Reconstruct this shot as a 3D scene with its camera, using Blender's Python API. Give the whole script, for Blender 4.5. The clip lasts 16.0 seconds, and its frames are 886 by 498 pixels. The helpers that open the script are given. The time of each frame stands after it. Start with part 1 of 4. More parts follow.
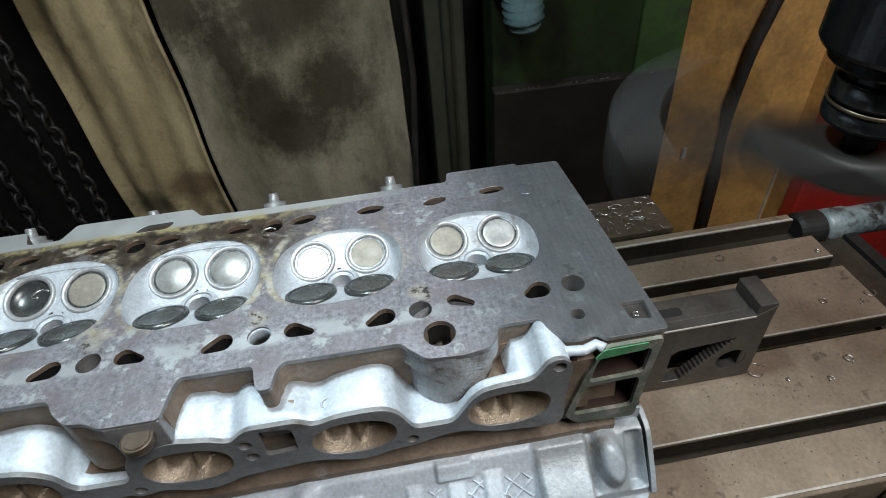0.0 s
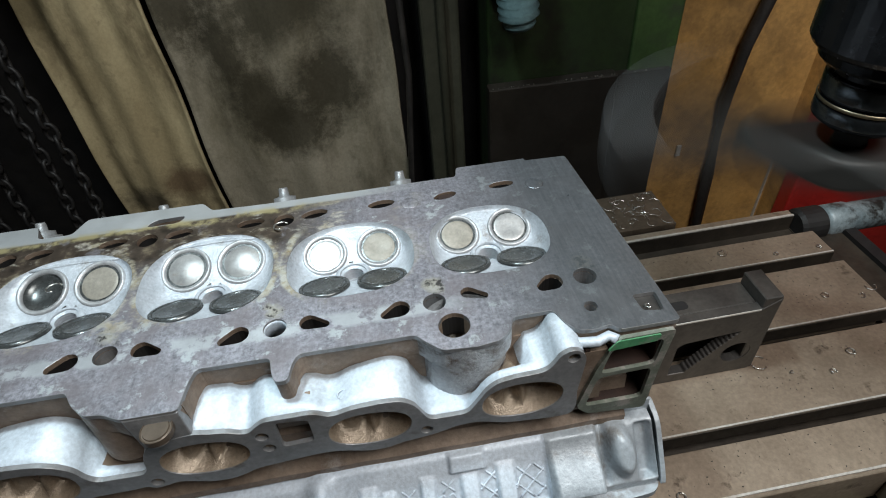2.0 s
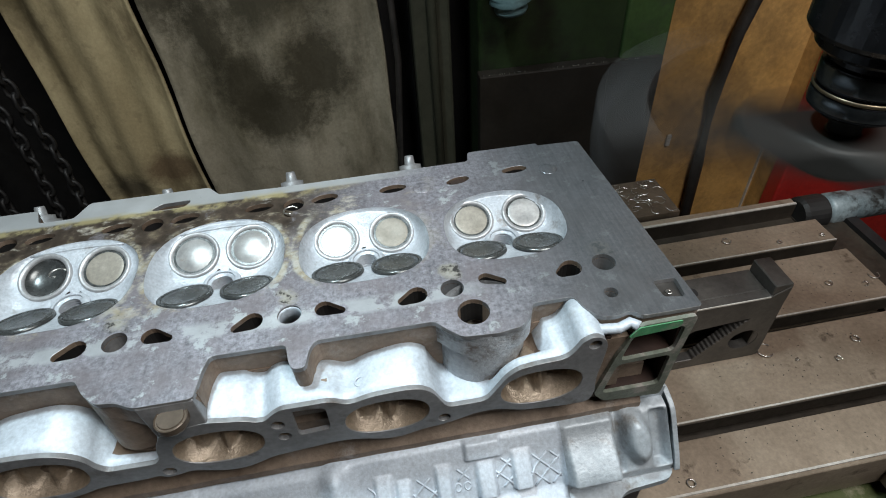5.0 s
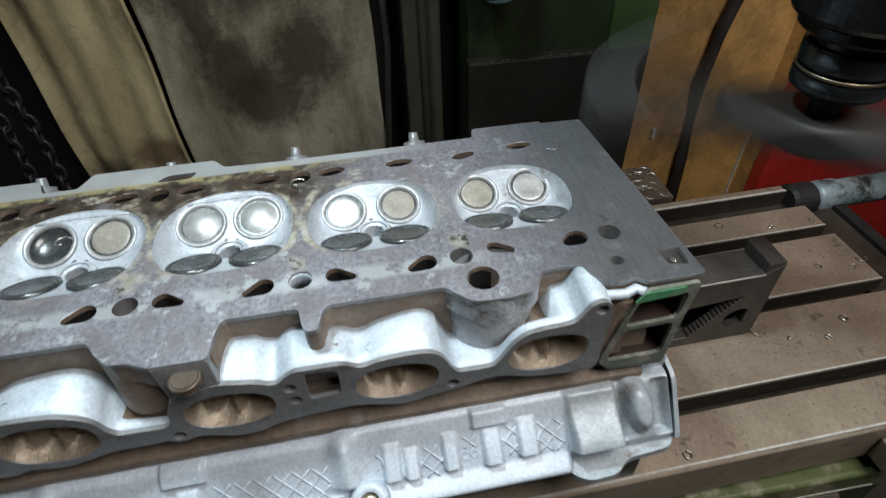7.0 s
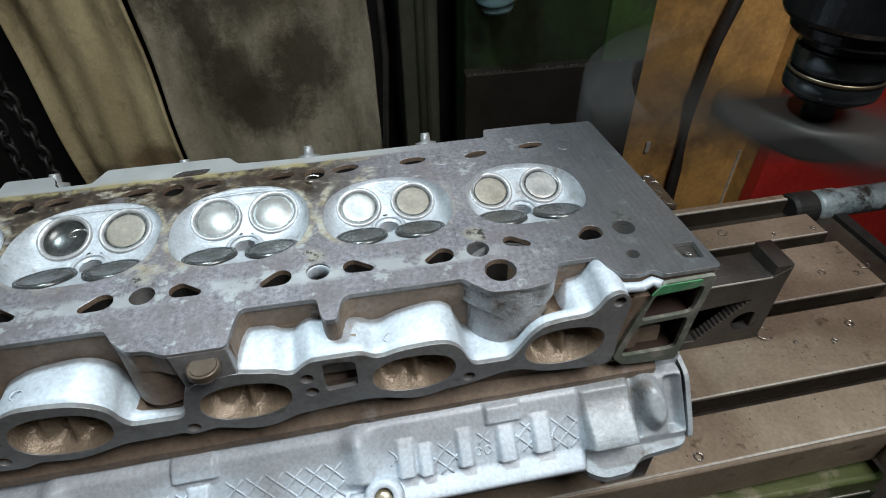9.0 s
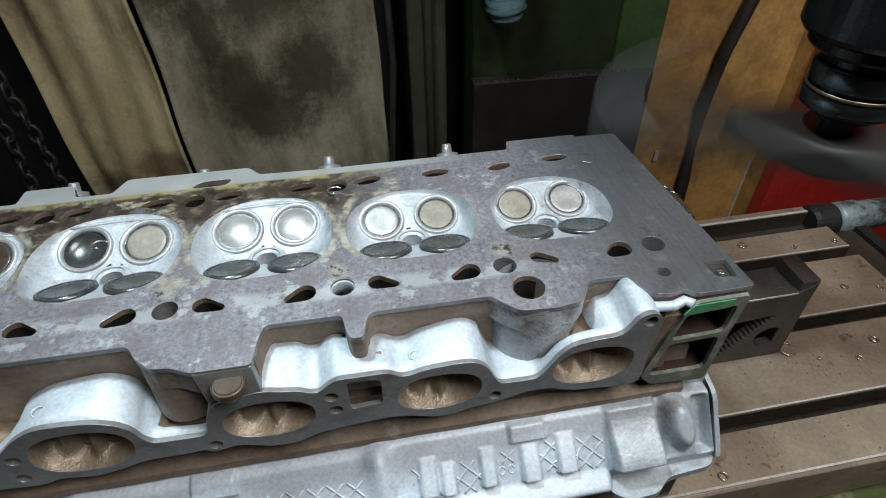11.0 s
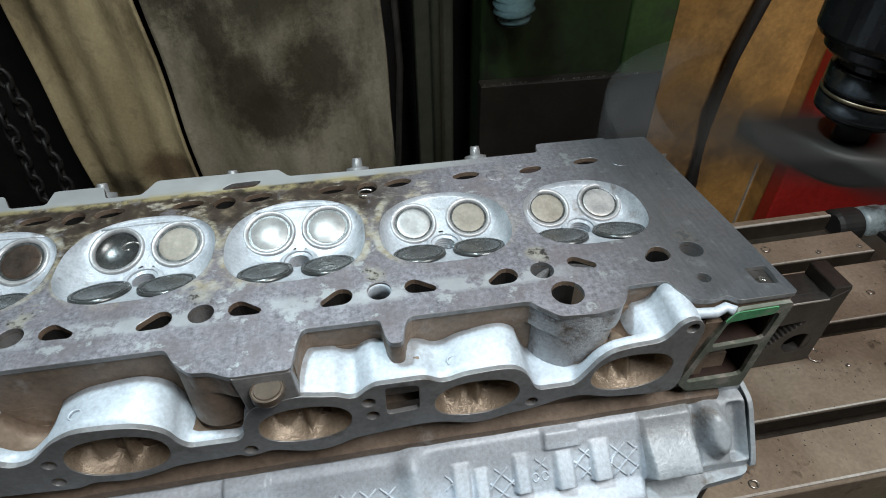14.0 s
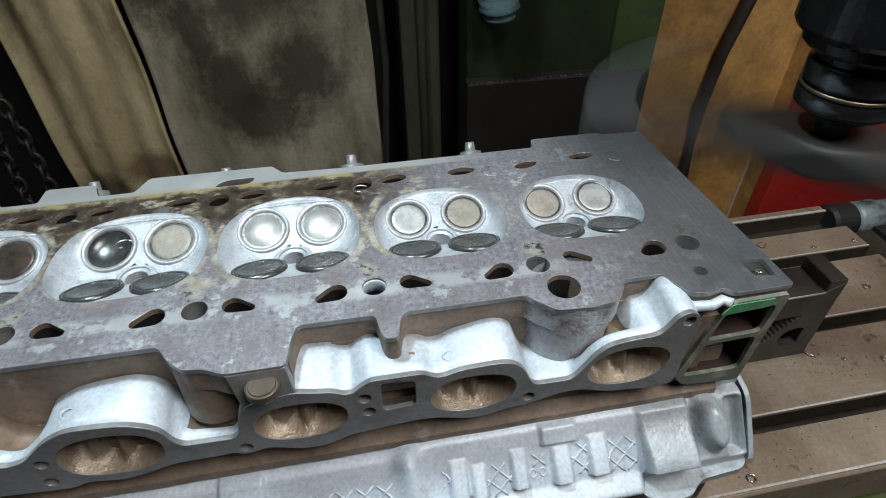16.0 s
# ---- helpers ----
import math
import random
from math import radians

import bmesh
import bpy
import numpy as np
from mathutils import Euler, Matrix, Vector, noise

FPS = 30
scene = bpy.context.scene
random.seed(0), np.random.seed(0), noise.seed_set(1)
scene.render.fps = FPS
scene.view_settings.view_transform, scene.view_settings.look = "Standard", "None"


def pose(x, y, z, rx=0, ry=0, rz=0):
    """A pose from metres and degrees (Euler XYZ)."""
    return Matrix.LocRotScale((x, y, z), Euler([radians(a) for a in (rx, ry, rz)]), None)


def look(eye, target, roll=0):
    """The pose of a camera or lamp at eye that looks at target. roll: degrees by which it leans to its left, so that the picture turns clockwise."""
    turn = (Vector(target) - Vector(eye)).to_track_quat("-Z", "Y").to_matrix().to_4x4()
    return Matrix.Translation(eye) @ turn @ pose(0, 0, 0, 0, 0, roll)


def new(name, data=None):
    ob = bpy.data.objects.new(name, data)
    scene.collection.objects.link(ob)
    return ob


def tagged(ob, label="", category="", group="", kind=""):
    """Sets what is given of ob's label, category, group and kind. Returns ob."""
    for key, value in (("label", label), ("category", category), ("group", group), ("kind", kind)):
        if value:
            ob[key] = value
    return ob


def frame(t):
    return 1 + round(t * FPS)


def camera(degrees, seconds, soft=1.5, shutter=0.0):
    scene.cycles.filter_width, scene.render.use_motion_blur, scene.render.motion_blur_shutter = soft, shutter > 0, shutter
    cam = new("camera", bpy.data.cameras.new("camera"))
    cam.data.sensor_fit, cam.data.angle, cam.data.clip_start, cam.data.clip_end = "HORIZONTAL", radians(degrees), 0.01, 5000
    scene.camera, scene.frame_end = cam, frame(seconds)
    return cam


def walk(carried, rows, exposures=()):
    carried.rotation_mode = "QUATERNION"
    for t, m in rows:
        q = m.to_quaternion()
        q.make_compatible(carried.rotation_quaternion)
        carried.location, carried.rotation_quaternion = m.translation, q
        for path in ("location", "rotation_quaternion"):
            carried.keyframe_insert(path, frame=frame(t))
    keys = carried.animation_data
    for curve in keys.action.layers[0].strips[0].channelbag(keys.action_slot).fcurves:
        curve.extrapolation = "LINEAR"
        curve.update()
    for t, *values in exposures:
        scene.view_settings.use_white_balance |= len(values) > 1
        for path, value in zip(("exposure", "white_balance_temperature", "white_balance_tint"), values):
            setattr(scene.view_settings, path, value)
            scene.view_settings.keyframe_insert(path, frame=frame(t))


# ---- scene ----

# Heights: the milling table's top is at 0.900, the cylinder head's machined deck at 1.093.
DECK = 1.093
TOP = 0.900
FEED = 0.005348          # metres a second, the table's travel to the right
SECONDS = 16.0

cam = camera(76.5, SECONDS, soft=1.0, shutter=1.0)
PATH = [
    (0.0, -0.1293, -0.1834, 1.3323, -7.43, -41.47, 4.13),
    (0.5, -0.1297, -0.1838, 1.3334, -7.39, -41.60, 4.25),
    (1.0, -0.1336, -0.1825, 1.3331, -7.63, -41.59, 4.02),
    (1.5, -0.1315, -0.1848, 1.3336, -7.74, -41.57, 3.90),
    (2.0, -0.1298, -0.1862, 1.3331, -7.81, -41.72, 3.84),
    (2.5, -0.1300, -0.1875, 1.3313, -7.94, -41.89, 3.63),
    (3.0, -0.1264, -0.1876, 1.3316, -8.08, -42.07, 3.58),
    (3.5, -0.1267, -0.1864, 1.3308, -8.24, -42.28, 3.39),
    (4.0, -0.1288, -0.1825, 1.3289, -8.38, -42.47, 3.14),
    (6.5, -0.1318, -0.1801, 1.3277, -9.03, -43.21, 2.21),
    (7.0, -0.1360, -0.1935, 1.3190, -9.38, -43.06, 1.67),
    (7.5, -0.1348, -0.2074, 1.3160, -9.61, -42.46, 1.53),
    (8.0, -0.1364, -0.2193, 1.3153, -9.70, -41.98, 1.58),
    (8.5, -0.1391, -0.2101, 1.3129, -9.73, -41.46, 1.27),
    (9.0, -0.1402, -0.2022, 1.3095, -9.56, -41.21, 1.01),
    (11.5, -0.1404, -0.1876, 1.3115, -8.80, -40.85, 0.93),
    (12.0, -0.1407, -0.1830, 1.3100, -8.82, -40.93, 0.96),
    (12.5, -0.1368, -0.1820, 1.3086, -8.72, -40.99, 0.98),
    (13.0, -0.1401, -0.1832, 1.3087, -8.54, -40.92, 0.90),
    (13.5, -0.1408, -0.1833, 1.3095, -8.34, -40.87, 0.90),
    (14.0, -0.1422, -0.1847, 1.3106, -8.32, -40.77, 0.87),
    (14.5, -0.1407, -0.1861, 1.3110, -8.32, -40.67, 0.87),
    (15.0, -0.1398, -0.1887, 1.3126, -8.33, -40.58, 0.81),
    (15.5, -0.1353, -0.1900, 1.3113, -8.53, -40.53, 0.85),
    (16.0, -0.1310, -0.1855, 1.3070, -8.88, -40.72, 0.97),
]
walk(cam, [(t, pose(x, y, z, 90 + pitch, roll, yaw)) for t, x, y, z, yaw, pitch, roll in PATH])

# ---- light: one work lamp hung over the machine, an added front fill lamp, a dark room ----
world = bpy.data.worlds.new("world")
world.use_nodes = True
world.node_tree.nodes["Background"].inputs[0].default_value = (0.55, 0.62, 0.7, 1)
world.node_tree.nodes["Background"].inputs[1].default_value = 0.035
scene.world = world


def area_lamp(name, eye, target, size, watts, colour, spread=180):
    d = bpy.data.lights.new(name, "AREA")
    d.shape, d.size, d.energy, d.color = "DISK", size, watts, colour
    d.spread = radians(spread)
    ob = new(name, d)
    ob.matrix_world = look(eye, target)
    return ob


area_lamp("work_light", (-0.32, 0.10, 1.90), (-0.19, 0.06, 1.05), 0.10, 2.0, (0.79, 0.945, 1.0), 95)
area_lamp("fill_light", (0.26, -0.34, 2.00), (0.05, 0.03, 0.9), 0.6, 13.0, (1.0, 0.975, 0.95))


# ---- materials ----
def nodes_of(name):
    m = bpy.data.materials.new(name)
    m.use_nodes = True
    return m, m.node_tree, m.node_tree.nodes["Principled BSDF"]


def link(tree, a, b):
    tree.links.new(a, b)


def noise_tex(tree, scale, detail=5.0, rough=0.6, stretch=None):
    co = tree.nodes.new("ShaderNodeTexCoord")
    n = tree.nodes.new("ShaderNodeTexNoise")
    n.inputs["Scale"].default_value, n.inputs["Detail"].default_value, n.inputs["Roughness"].default_value = scale, detail, rough
    if stretch:
        mp = tree.nodes.new("ShaderNodeMapping")
        mp.inputs["Scale"].default_value = stretch
        link(tree, co.outputs["Object"], mp.inputs[0])
        link(tree, mp.outputs[0], n.inputs["Vector"])
    else:
        link(tree, co.outputs["Object"], n.inputs["Vector"])
    return n.outputs["Fac"]


def ramp(tree, fac, stops):
    r = tree.nodes.new("ShaderNodeValToRGB")
    while len(r.color_ramp.elements) < len(stops):
        r.color_ramp.elements.new(0.5)
    for e, (p, c) in zip(r.color_ramp.elements, stops):
        e.position, e.color = p, (c if len(c) == 4 else (*c, 1))
    link(tree, fac, r.inputs[0])
    return r.outputs[0]


def mix(tree, fac, a, b, kind="MIX"):
    n = tree.nodes.new("ShaderNodeMix")
    n.data_type, n.blend_type = "RGBA", kind
    for sock, v in ((n.inputs[0], fac), (n.inputs[6], a), (n.inputs[7], b)):
        if hasattr(v, "links"):
            link(tree, v, sock)
        else:
            sock.default_value = v if not isinstance(v, tuple) else (v if len(v) == 4 else (*v, 1))
    return n.outputs[2]


def bump(tree, bsdf, height, strength, distance):
    b = tree.nodes.new("ShaderNodeBump")
    b.inputs["Strength"].default_value, b.inputs["Distance"].default_value = strength, distance
    link(tree, height, b.inputs["Height"])
    link(tree, b.outputs[0], bsdf.inputs["Normal"])


def surface(name, dark, light, rough=(0.4, 0.6), metal=0.0, big=12.0, fine=180.0, relief=0.3, depth=0.0006, stain=None, stain_at=(0.52, 0.66), stain_scale=25.0, stretch=None, spec=0.5):
    """Two scales of variation: broad patches and fine grain, an optional stain, and fine relief."""
    m, tree, b = nodes_of(name)
    broad = noise_tex(tree, big, 6, 0.65, stretch)
    grain = noise_tex(tree, fine, 4, 0.6)
    c = ramp(tree, broad, [(0.3, dark), (0.7, light)])
    g = ramp(tree, grain, [(0.25, (0.78, 0.78, 0.78)), (0.75, (1.15, 1.15, 1.15))])
    c = mix(tree, 1.0, c, g, "MULTIPLY")
    if stain:
        s = ramp(tree, noise_tex(tree, stain_scale, 7, 0.7), [(stain_at[0], (0, 0, 0)), (stain_at[1], (1, 1, 1))])
        c = mix(tree, s, c, stain)
    link(tree, c, b.inputs["Base Color"])
    r = ramp(tree, noise_tex(tree, big * 3, 5), [(0.3, (rough[0],) * 3), (0.7, (rough[1],) * 3)])
    link(tree, r, b.inputs["Roughness"])
    b.inputs["Metallic"].default_value = metal
    b.inputs["Specular IOR Level"].default_value = spec
    if relief:
        bump(tree, b, grain, relief, depth)
    return m


CAST = surface("blasted_cast_aluminium", (0.41, 0.47, 0.53), (0.56, 0.635, 0.70), (0.42, 0.62), 0.15, 14, 420, 0.35, 0.0005, (0.30, 0.29, 0.28), (0.6, 0.78), 30)
COVER_END = surface("oily_grey_cover_end", (0.29, 0.33, 0.36), (0.45, 0.50, 0.54), (0.35, 0.55), 0.15, 22, 380, 0.5, 0.0008, (0.17, 0.145, 0.115), (0.58, 0.74), 40)
COVER = surface("grimy_blasted_cover", (0.42, 0.48, 0.545), (0.57, 0.64, 0.71), (0.40, 0.6), 0.1, 16, 420, 0.45, 0.0006, (0.28, 0.265, 0.25), (0.62, 0.80), 34)
CAST_DIRTY = surface("stained_cast_aluminium", (0.12, 0.085, 0.06), (0.27, 0.21, 0.16), (0.45, 0.7), 0.15, 30, 300, 0.5, 0.0008, (0.32, 0.3, 0.28), (0.58, 0.75), 40)
FLANGE = surface("milled_flange_aluminium", (0.19, 0.195, 0.20), (0.29, 0.295, 0.30), (0.35, 0.5), 0.4, 30, 300, 0.15, 0.0003, (0.1, 0.085, 0.07), (0.55, 0.75), 45)
PORT = surface("port_cast_bronze_brown", (0.20, 0.155, 0.11), (0.44, 0.365, 0.28), (0.30, 0.46), 0.4, 30, 420, 0.9, 0.0009)
CHAMBER = surface("blasted_chamber", (0.31, 0.345, 0.385), (0.53, 0.575, 0.62), (0.30, 0.46), 0.15, 45, 520, 0.6, 0.0006, (0.20, 0.185, 0.17), (0.58, 0.72), 75)
SEAT = surface("valve_seat_steel", (0.30, 0.31, 0.32), (0.46, 0.47, 0.48), (0.36, 0.48), 0.4, 50, 400, 0.1, 0.0002)
VALVE = surface("valve_face_steel", (0.26, 0.265, 0.265), (0.42, 0.425, 0.42), (0.3, 0.45), 0.5, 60, 500, 0.2, 0.0003, (0.25, 0.2, 0.15), (0.58, 0.75), 90)
VALVE_TAN = surface("valve_face_tan_deposit", (0.18, 0.165, 0.135), (0.29, 0.27, 0.23), (0.42, 0.58), 0.2, 60, 500, 0.2, 0.0003)
VALVE_DARK = surface("valve_face_dark_deposit", (0.03, 0.025, 0.02), (0.09, 0.06, 0.045), (0.25, 0.45), 0.4, 60, 500, 0.2, 0.0003, (0.3, 0.25, 0.22), (0.64, 0.72), 60)
INTAKE = surface("dark_steel_and_gap_shade", (0.05, 0.055, 0.055), (0.13, 0.14, 0.14), (0.2, 0.35), 0.6, 60, 400, 0.15, 0.0003, (0.4, 0.4, 0.4), (0.66, 0.72), 120)
BLACK = surface("black_parts_and_shade", (0.006, 0.006, 0.007), (0.014, 0.013, 0.012), (0.5, 0.7), 0, 20, 200, 0.1)
TABLE = surface("oily_table_steel", (0.19, 0.148, 0.108), (0.36, 0.295, 0.225), (0.34, 0.52), 0.35, 9, 260, 0.2, 0.0003, (0.07, 0.05, 0.035), (0.6, 0.72), 38)
BLOCK = surface("oily_brown_block_steel", (0.07, 0.054, 0.04), (0.16, 0.125, 0.095), (0.34, 0.52), 0.35, 20, 260, 0.2, 0.0003)
EDGE = surface("bright_worn_edge", (0.42, 0.40, 0.36), (0.62, 0.6, 0.56), (0.3, 0.45), 0.25, 60, 300, 0.1)
SLOT = surface("slot_wall_dark", (0.02, 0.016, 0.012), (0.05, 0.04, 0.03), (0.4, 0.6), 0.2, 30, 200, 0.2)
STEEL_DARK = surface("dark_fixture_steel", (0.05, 0.047, 0.045), (0.10, 0.095, 0.088), (0.35, 0.5), 0.5, 25, 260, 0.2, 0.0003)
SPINDLE = surface("blackened_spindle_steel", (0.012, 0.013, 0.015), (0.03, 0.032, 0.036), (0.16, 0.3), 0.6, 40, 300, 0.1)
CHROME = surface("ground_holder_steel", (0.10, 0.12, 0.135), (0.20, 0.23, 0.25), (0.18, 0.28), 0.95, 40, 300, 0.05)
BRASS = surface("brass_ring", (0.42, 0.37, 0.25), (0.58, 0.53, 0.40), (0.3, 0.4), 0.5, 60, 300, 0.05)
BRASS_DULL = surface("dull_brass_ring", (0.16, 0.13, 0.085), (0.24, 0.20, 0.13), (0.3, 0.42), 0.8, 60, 300, 0.05)
CUTTER = surface("fly_cutter_steel", (0.026, 0.027, 0.026), (0.045, 0.046, 0.044), (0.45, 0.6), 0.3, 30, 300, 0.1)
CUTTER_TIP = surface("cutter_block_bright_steel", (0.12, 0.13, 0.135), (0.19, 0.20, 0.205), (0.35, 0.45), 0.4, 30, 300, 0.1)
GREEN_DARK = surface("grimy_green_machine_paint", (0.014, 0.024, 0.010), (0.028, 0.05, 0.016), (0.35, 0.55), 0, 8, 120, 0.15, 0.0004, (0.012, 0.012, 0.008), (0.52, 0.7), 14)
BOSS = surface("grey_granular_casting", (0.26, 0.27, 0.28), (0.52, 0.56, 0.59), (0.4, 0.6), 0.2, 35, 420, 0.9, 0.0012, (0.12, 0.095, 0.07), (0.54, 0.68), 60)
GREEN = surface("green_machine_paint", (0.03, 0.06, 0.02), (0.055, 0.10, 0.03), (0.35, 0.55), 0, 8, 120, 0.15, 0.0004, (0.04, 0.05, 0.03), (0.58, 0.75), 14)
SADDLE = surface("worn_olive_green_way", (0.055, 0.072, 0.024), (0.105, 0.125, 0.048), (0.35, 0.55), 0.1, 18, 150, 0.2, 0.0004, (0.26, 0.24, 0.17), (0.50, 0.62), 26, (1.0, 3.0, 3.0))
YELLOW = surface("chipped_yellow_paint", (0.40, 0.27, 0.06), (0.55, 0.40, 0.12), (0.4, 0.6), 0, 20, 150, 0.2, 0.0004, (0.06, 0.05, 0.035), (0.5, 0.6), 40)
GUARD = surface("oily_brown_guard_and_shadow", (0.012, 0.010, 0.008), (0.028, 0.023, 0.018), (0.4, 0.6), 0.1, 7, 150, 0.15)
ORANGE = surface("ochre_painted_panel", (0.42, 0.23, 0.065), (0.64, 0.375, 0.13), (0.5, 0.7), 0, 5, 110, 0.25, 0.0005, (0.10, 0.06, 0.03), (0.46, 0.72), 5.5)
RED = surface("red_machine_paint", (0.32, 0.016, 0.012), (0.44, 0.026, 0.02), (0.35, 0.5), 0, 8, 120, 0.1)
RUBBER = surface("black_rubber_hose", (0.012, 0.011, 0.01), (0.035, 0.03, 0.027), (0.5, 0.7), 0, 30, 200, 0.2)
POST = surface("grey_green_post_paint", (0.035, 0.036, 0.024), (0.065, 0.065, 0.045), (0.45, 0.6), 0, 10, 150, 0.2)
PLASTER = surface("dim_shop_wall", (0.10, 0.09, 0.075), (0.16, 0.145, 0.12), (0.7, 0.9), 0, 3, 60, 0.2)
CONCRETE = surface("oily_concrete", (0.05, 0.047, 0.043), (0.11, 0.1, 0.09), (0.5, 0.8), 0, 3, 60, 0.3)
SWARF = surface("bright_swarf", (0.5, 0.5, 0.48), (0.75, 0.74, 0.7), (0.2, 0.35), 0.9, 60, 300, 0.1)
BLUE = surface("worn_blue_grey_paint", (0.14, 0.19, 0.21), (0.34, 0.40, 0.42), (0.35, 0.6), 0.2, 25, 200, 0.4, 0.001, (0.03, 0.028, 0.025), (0.48, 0.6), 35)
GASKET = surface("green_gasket_residue", (0.04, 0.17, 0.08), (0.10, 0.32, 0.15), (0.5, 0.7), 0, 60, 300, 0.4, 0.0008, (0.23, 0.22, 0.2), (0.5, 0.62), 50)
GASKET_EDGE = surface("gasket_stained_frame", (0.12, 0.14, 0.11), (0.24, 0.26, 0.22), (0.4, 0.6), 0.3, 60, 300, 0.4, 0.0008, (0.32, 0.3, 0.27), (0.52, 0.62), 60)
RUST_AND_SHADE = surface("rust_and_passage_shade", (0.014, 0.007, 0.005), (0.034, 0.015, 0.009), (0.6, 0.8), 0, 40, 200, 0.3)
CABLE = surface("blue_grey_loom", (0.12, 0.22, 0.24), (0.22, 0.36, 0.38), (0.4, 0.6), 0, 40, 200, 0.3)


def deck_material():
    """Machined deck: grey with gasket shadow rings, brown and yellow deposit on one side, pale patches."""
    m, tree, b = nodes_of("machined_deck_aluminium")
    co = tree.nodes.new("ShaderNodeTexCoord")
    sep = tree.nodes.new("ShaderNodeSeparateXYZ")
    link(tree, co.outputs["Object"], sep.inputs[0])
    base = ramp(tree, noise_tex(tree, 18, 6), [(0.3, (0.200, 0.200, 0.225)), (0.7, (0.300, 0.300, 0.335))])
    speck = ramp(tree, noise_tex(tree, 330, 5, 0.75), [(0.32, (0.50, 0.50, 0.50)), (0.66, (1.40, 1.40, 1.40))])
    c = mix(tree, 1.0, base, speck, "MULTIPLY")
    score = ramp(tree, noise_tex(tree, 9, 5, 0.7, (60.0, 2.5, 1.0)), [(0.3, (0.84, 0.84, 0.84)), (0.7, (1.12, 1.12, 1.12))])
    c = mix(tree, 1.0, c, score, "MULTIPLY")
    # purplish brown gasket shadow in broad patches
    c = mix(tree, ramp(tree, noise_tex(tree, 28, 3), [(0.45, (0, 0, 0)), (0.62, (0.65, 0.65, 0.65))]), c, (0.20, 0.180, 0.192))
    # pale mineral blotches
    pale = ramp(tree, noise_tex(tree, 55, 7, 0.75), [(0.57, (0, 0, 0)), (0.62, (0.85, 0.85, 0.85))])
    c = mix(tree, pale, c, (0.44, 0.48, 0.50))
    # dark and yellow deposit along the far side of the old cylinders
    def gate(out, lo, hi):
        r = tree.nodes.new("ShaderNodeMapRange")
        r.inputs["From Min"].default_value, r.inputs["From Max"].default_value = lo, hi
        link(tree, out, r.inputs["Value"])
        return r.outputs[0]
    def maths(op, a, b=None, cc=None):
        n = tree.nodes.new("ShaderNodeMath")
        n.operation = op
        for sock, v in zip(n.inputs, (a, b, cc)):
            if v is None:
                continue
            if hasattr(v, "links"):
                link(tree, v, sock)
            else:
                sock.default_value = v
        return n.outputs[0]
    far = gate(sep.outputs["Y"], 0.085, 0.122)
    old = gate(sep.outputs["X"], -0.170, -0.225)
    mul = tree.nodes.new("ShaderNodeMath")
    mul.operation = "MULTIPLY"
    link(tree, far, mul.inputs[0])
    link(tree, old, mul.inputs[1])
    patch = ramp(tree, noise_tex(tree, 42, 7, 0.7), [(0.30, (0, 0, 0)), (0.42, (1, 1, 1))])
    creep = maths("MULTIPLY", gate(sep.outputs["Y"], 0.070, 0.098), gate(sep.outputs["X"], -0.385, -0.400))
    where = mix(tree, 1.0, patch, maths("MAXIMUM", mul.outputs[0], creep), "MULTIPLY")
    c = mix(tree, where, c, ramp(tree, noise_tex(tree, 110, 5), [(0.3, (0.028, 0.022, 0.017)), (0.55, (0.075, 0.058, 0.045)), (0.78, (0.26, 0.22, 0.15))]))
    cream = ramp(tree, noise_tex(tree, 34, 6, 0.7, (1.0, 1.7, 1.0)), [(0.55, (0, 0, 0)), (0.63, (0.9, 0.9, 0.9))])
    inner = gate(sep.outputs["Y"], 0.046, 0.066)
    older = gate(sep.outputs["X"], -0.120, -0.180)
    both = mix(tree, 1.0, inner, older, "MULTIPLY")
    c = mix(tree, mix(tree, 1.0, cream, both, "MULTIPLY"), c, ramp(tree, noise_tex(tree, 90, 4), [(0.35, (0.36, 0.31, 0.20)), (0.6, (0.50, 0.48, 0.43))]))
    # pale and tan rings left by the gasket's fire rings
    xr = maths("WRAP", maths("ADD", sep.outputs["X"], 0.0865), 0.0456, -0.0456)
    yr = maths("SUBTRACT", sep.outputs["Y"], 0.0950)
    rad = maths("SQRT", maths("ADD", maths("MULTIPLY", xr, xr), maths("MULTIPLY", yr, yr)))
    wav = maths("ADD", rad, maths("MULTIPLY", maths("SUBTRACT", noise_tex(tree, 60, 4), 0.5), 0.010))
    band = ramp(tree, maths("MULTIPLY", wav, 10.0), [(0.40, (0, 0, 0)), (0.425, (1, 1, 1)), (0.455, (1, 1, 1)), (0.475, (0, 0, 0))])
    worn = ramp(tree, noise_tex(tree, 48, 6, 0.7), [(0.42, (0, 0, 0)), (0.55, (0.9, 0.9, 0.9))])
    flank = gate(maths("ABSOLUTE", xr), 0.026, 0.037)
    c = mix(tree, mix(tree, 1.0, mix(tree, 1.0, mix(tree, 1.0, band, worn, "MULTIPLY"), flank, "MULTIPLY"), older, "MULTIPLY"), c, ramp(tree, noise_tex(tree, 130, 4), [(0.35, (0.30, 0.24, 0.13)), (0.55, (0.50, 0.49, 0.42)), (0.8, (0.6, 0.6, 0.56))]))
    # pale bluish mineral film between the water holes on the near side
    film = maths("MULTIPLY", gate(sep.outputs["Y"], 0.0315, 0.0350), gate(sep.outputs["Y"], 0.0465, 0.0425))
    film = maths("MULTIPLY", film, gate(sep.outputs["X"], -0.105, -0.135))
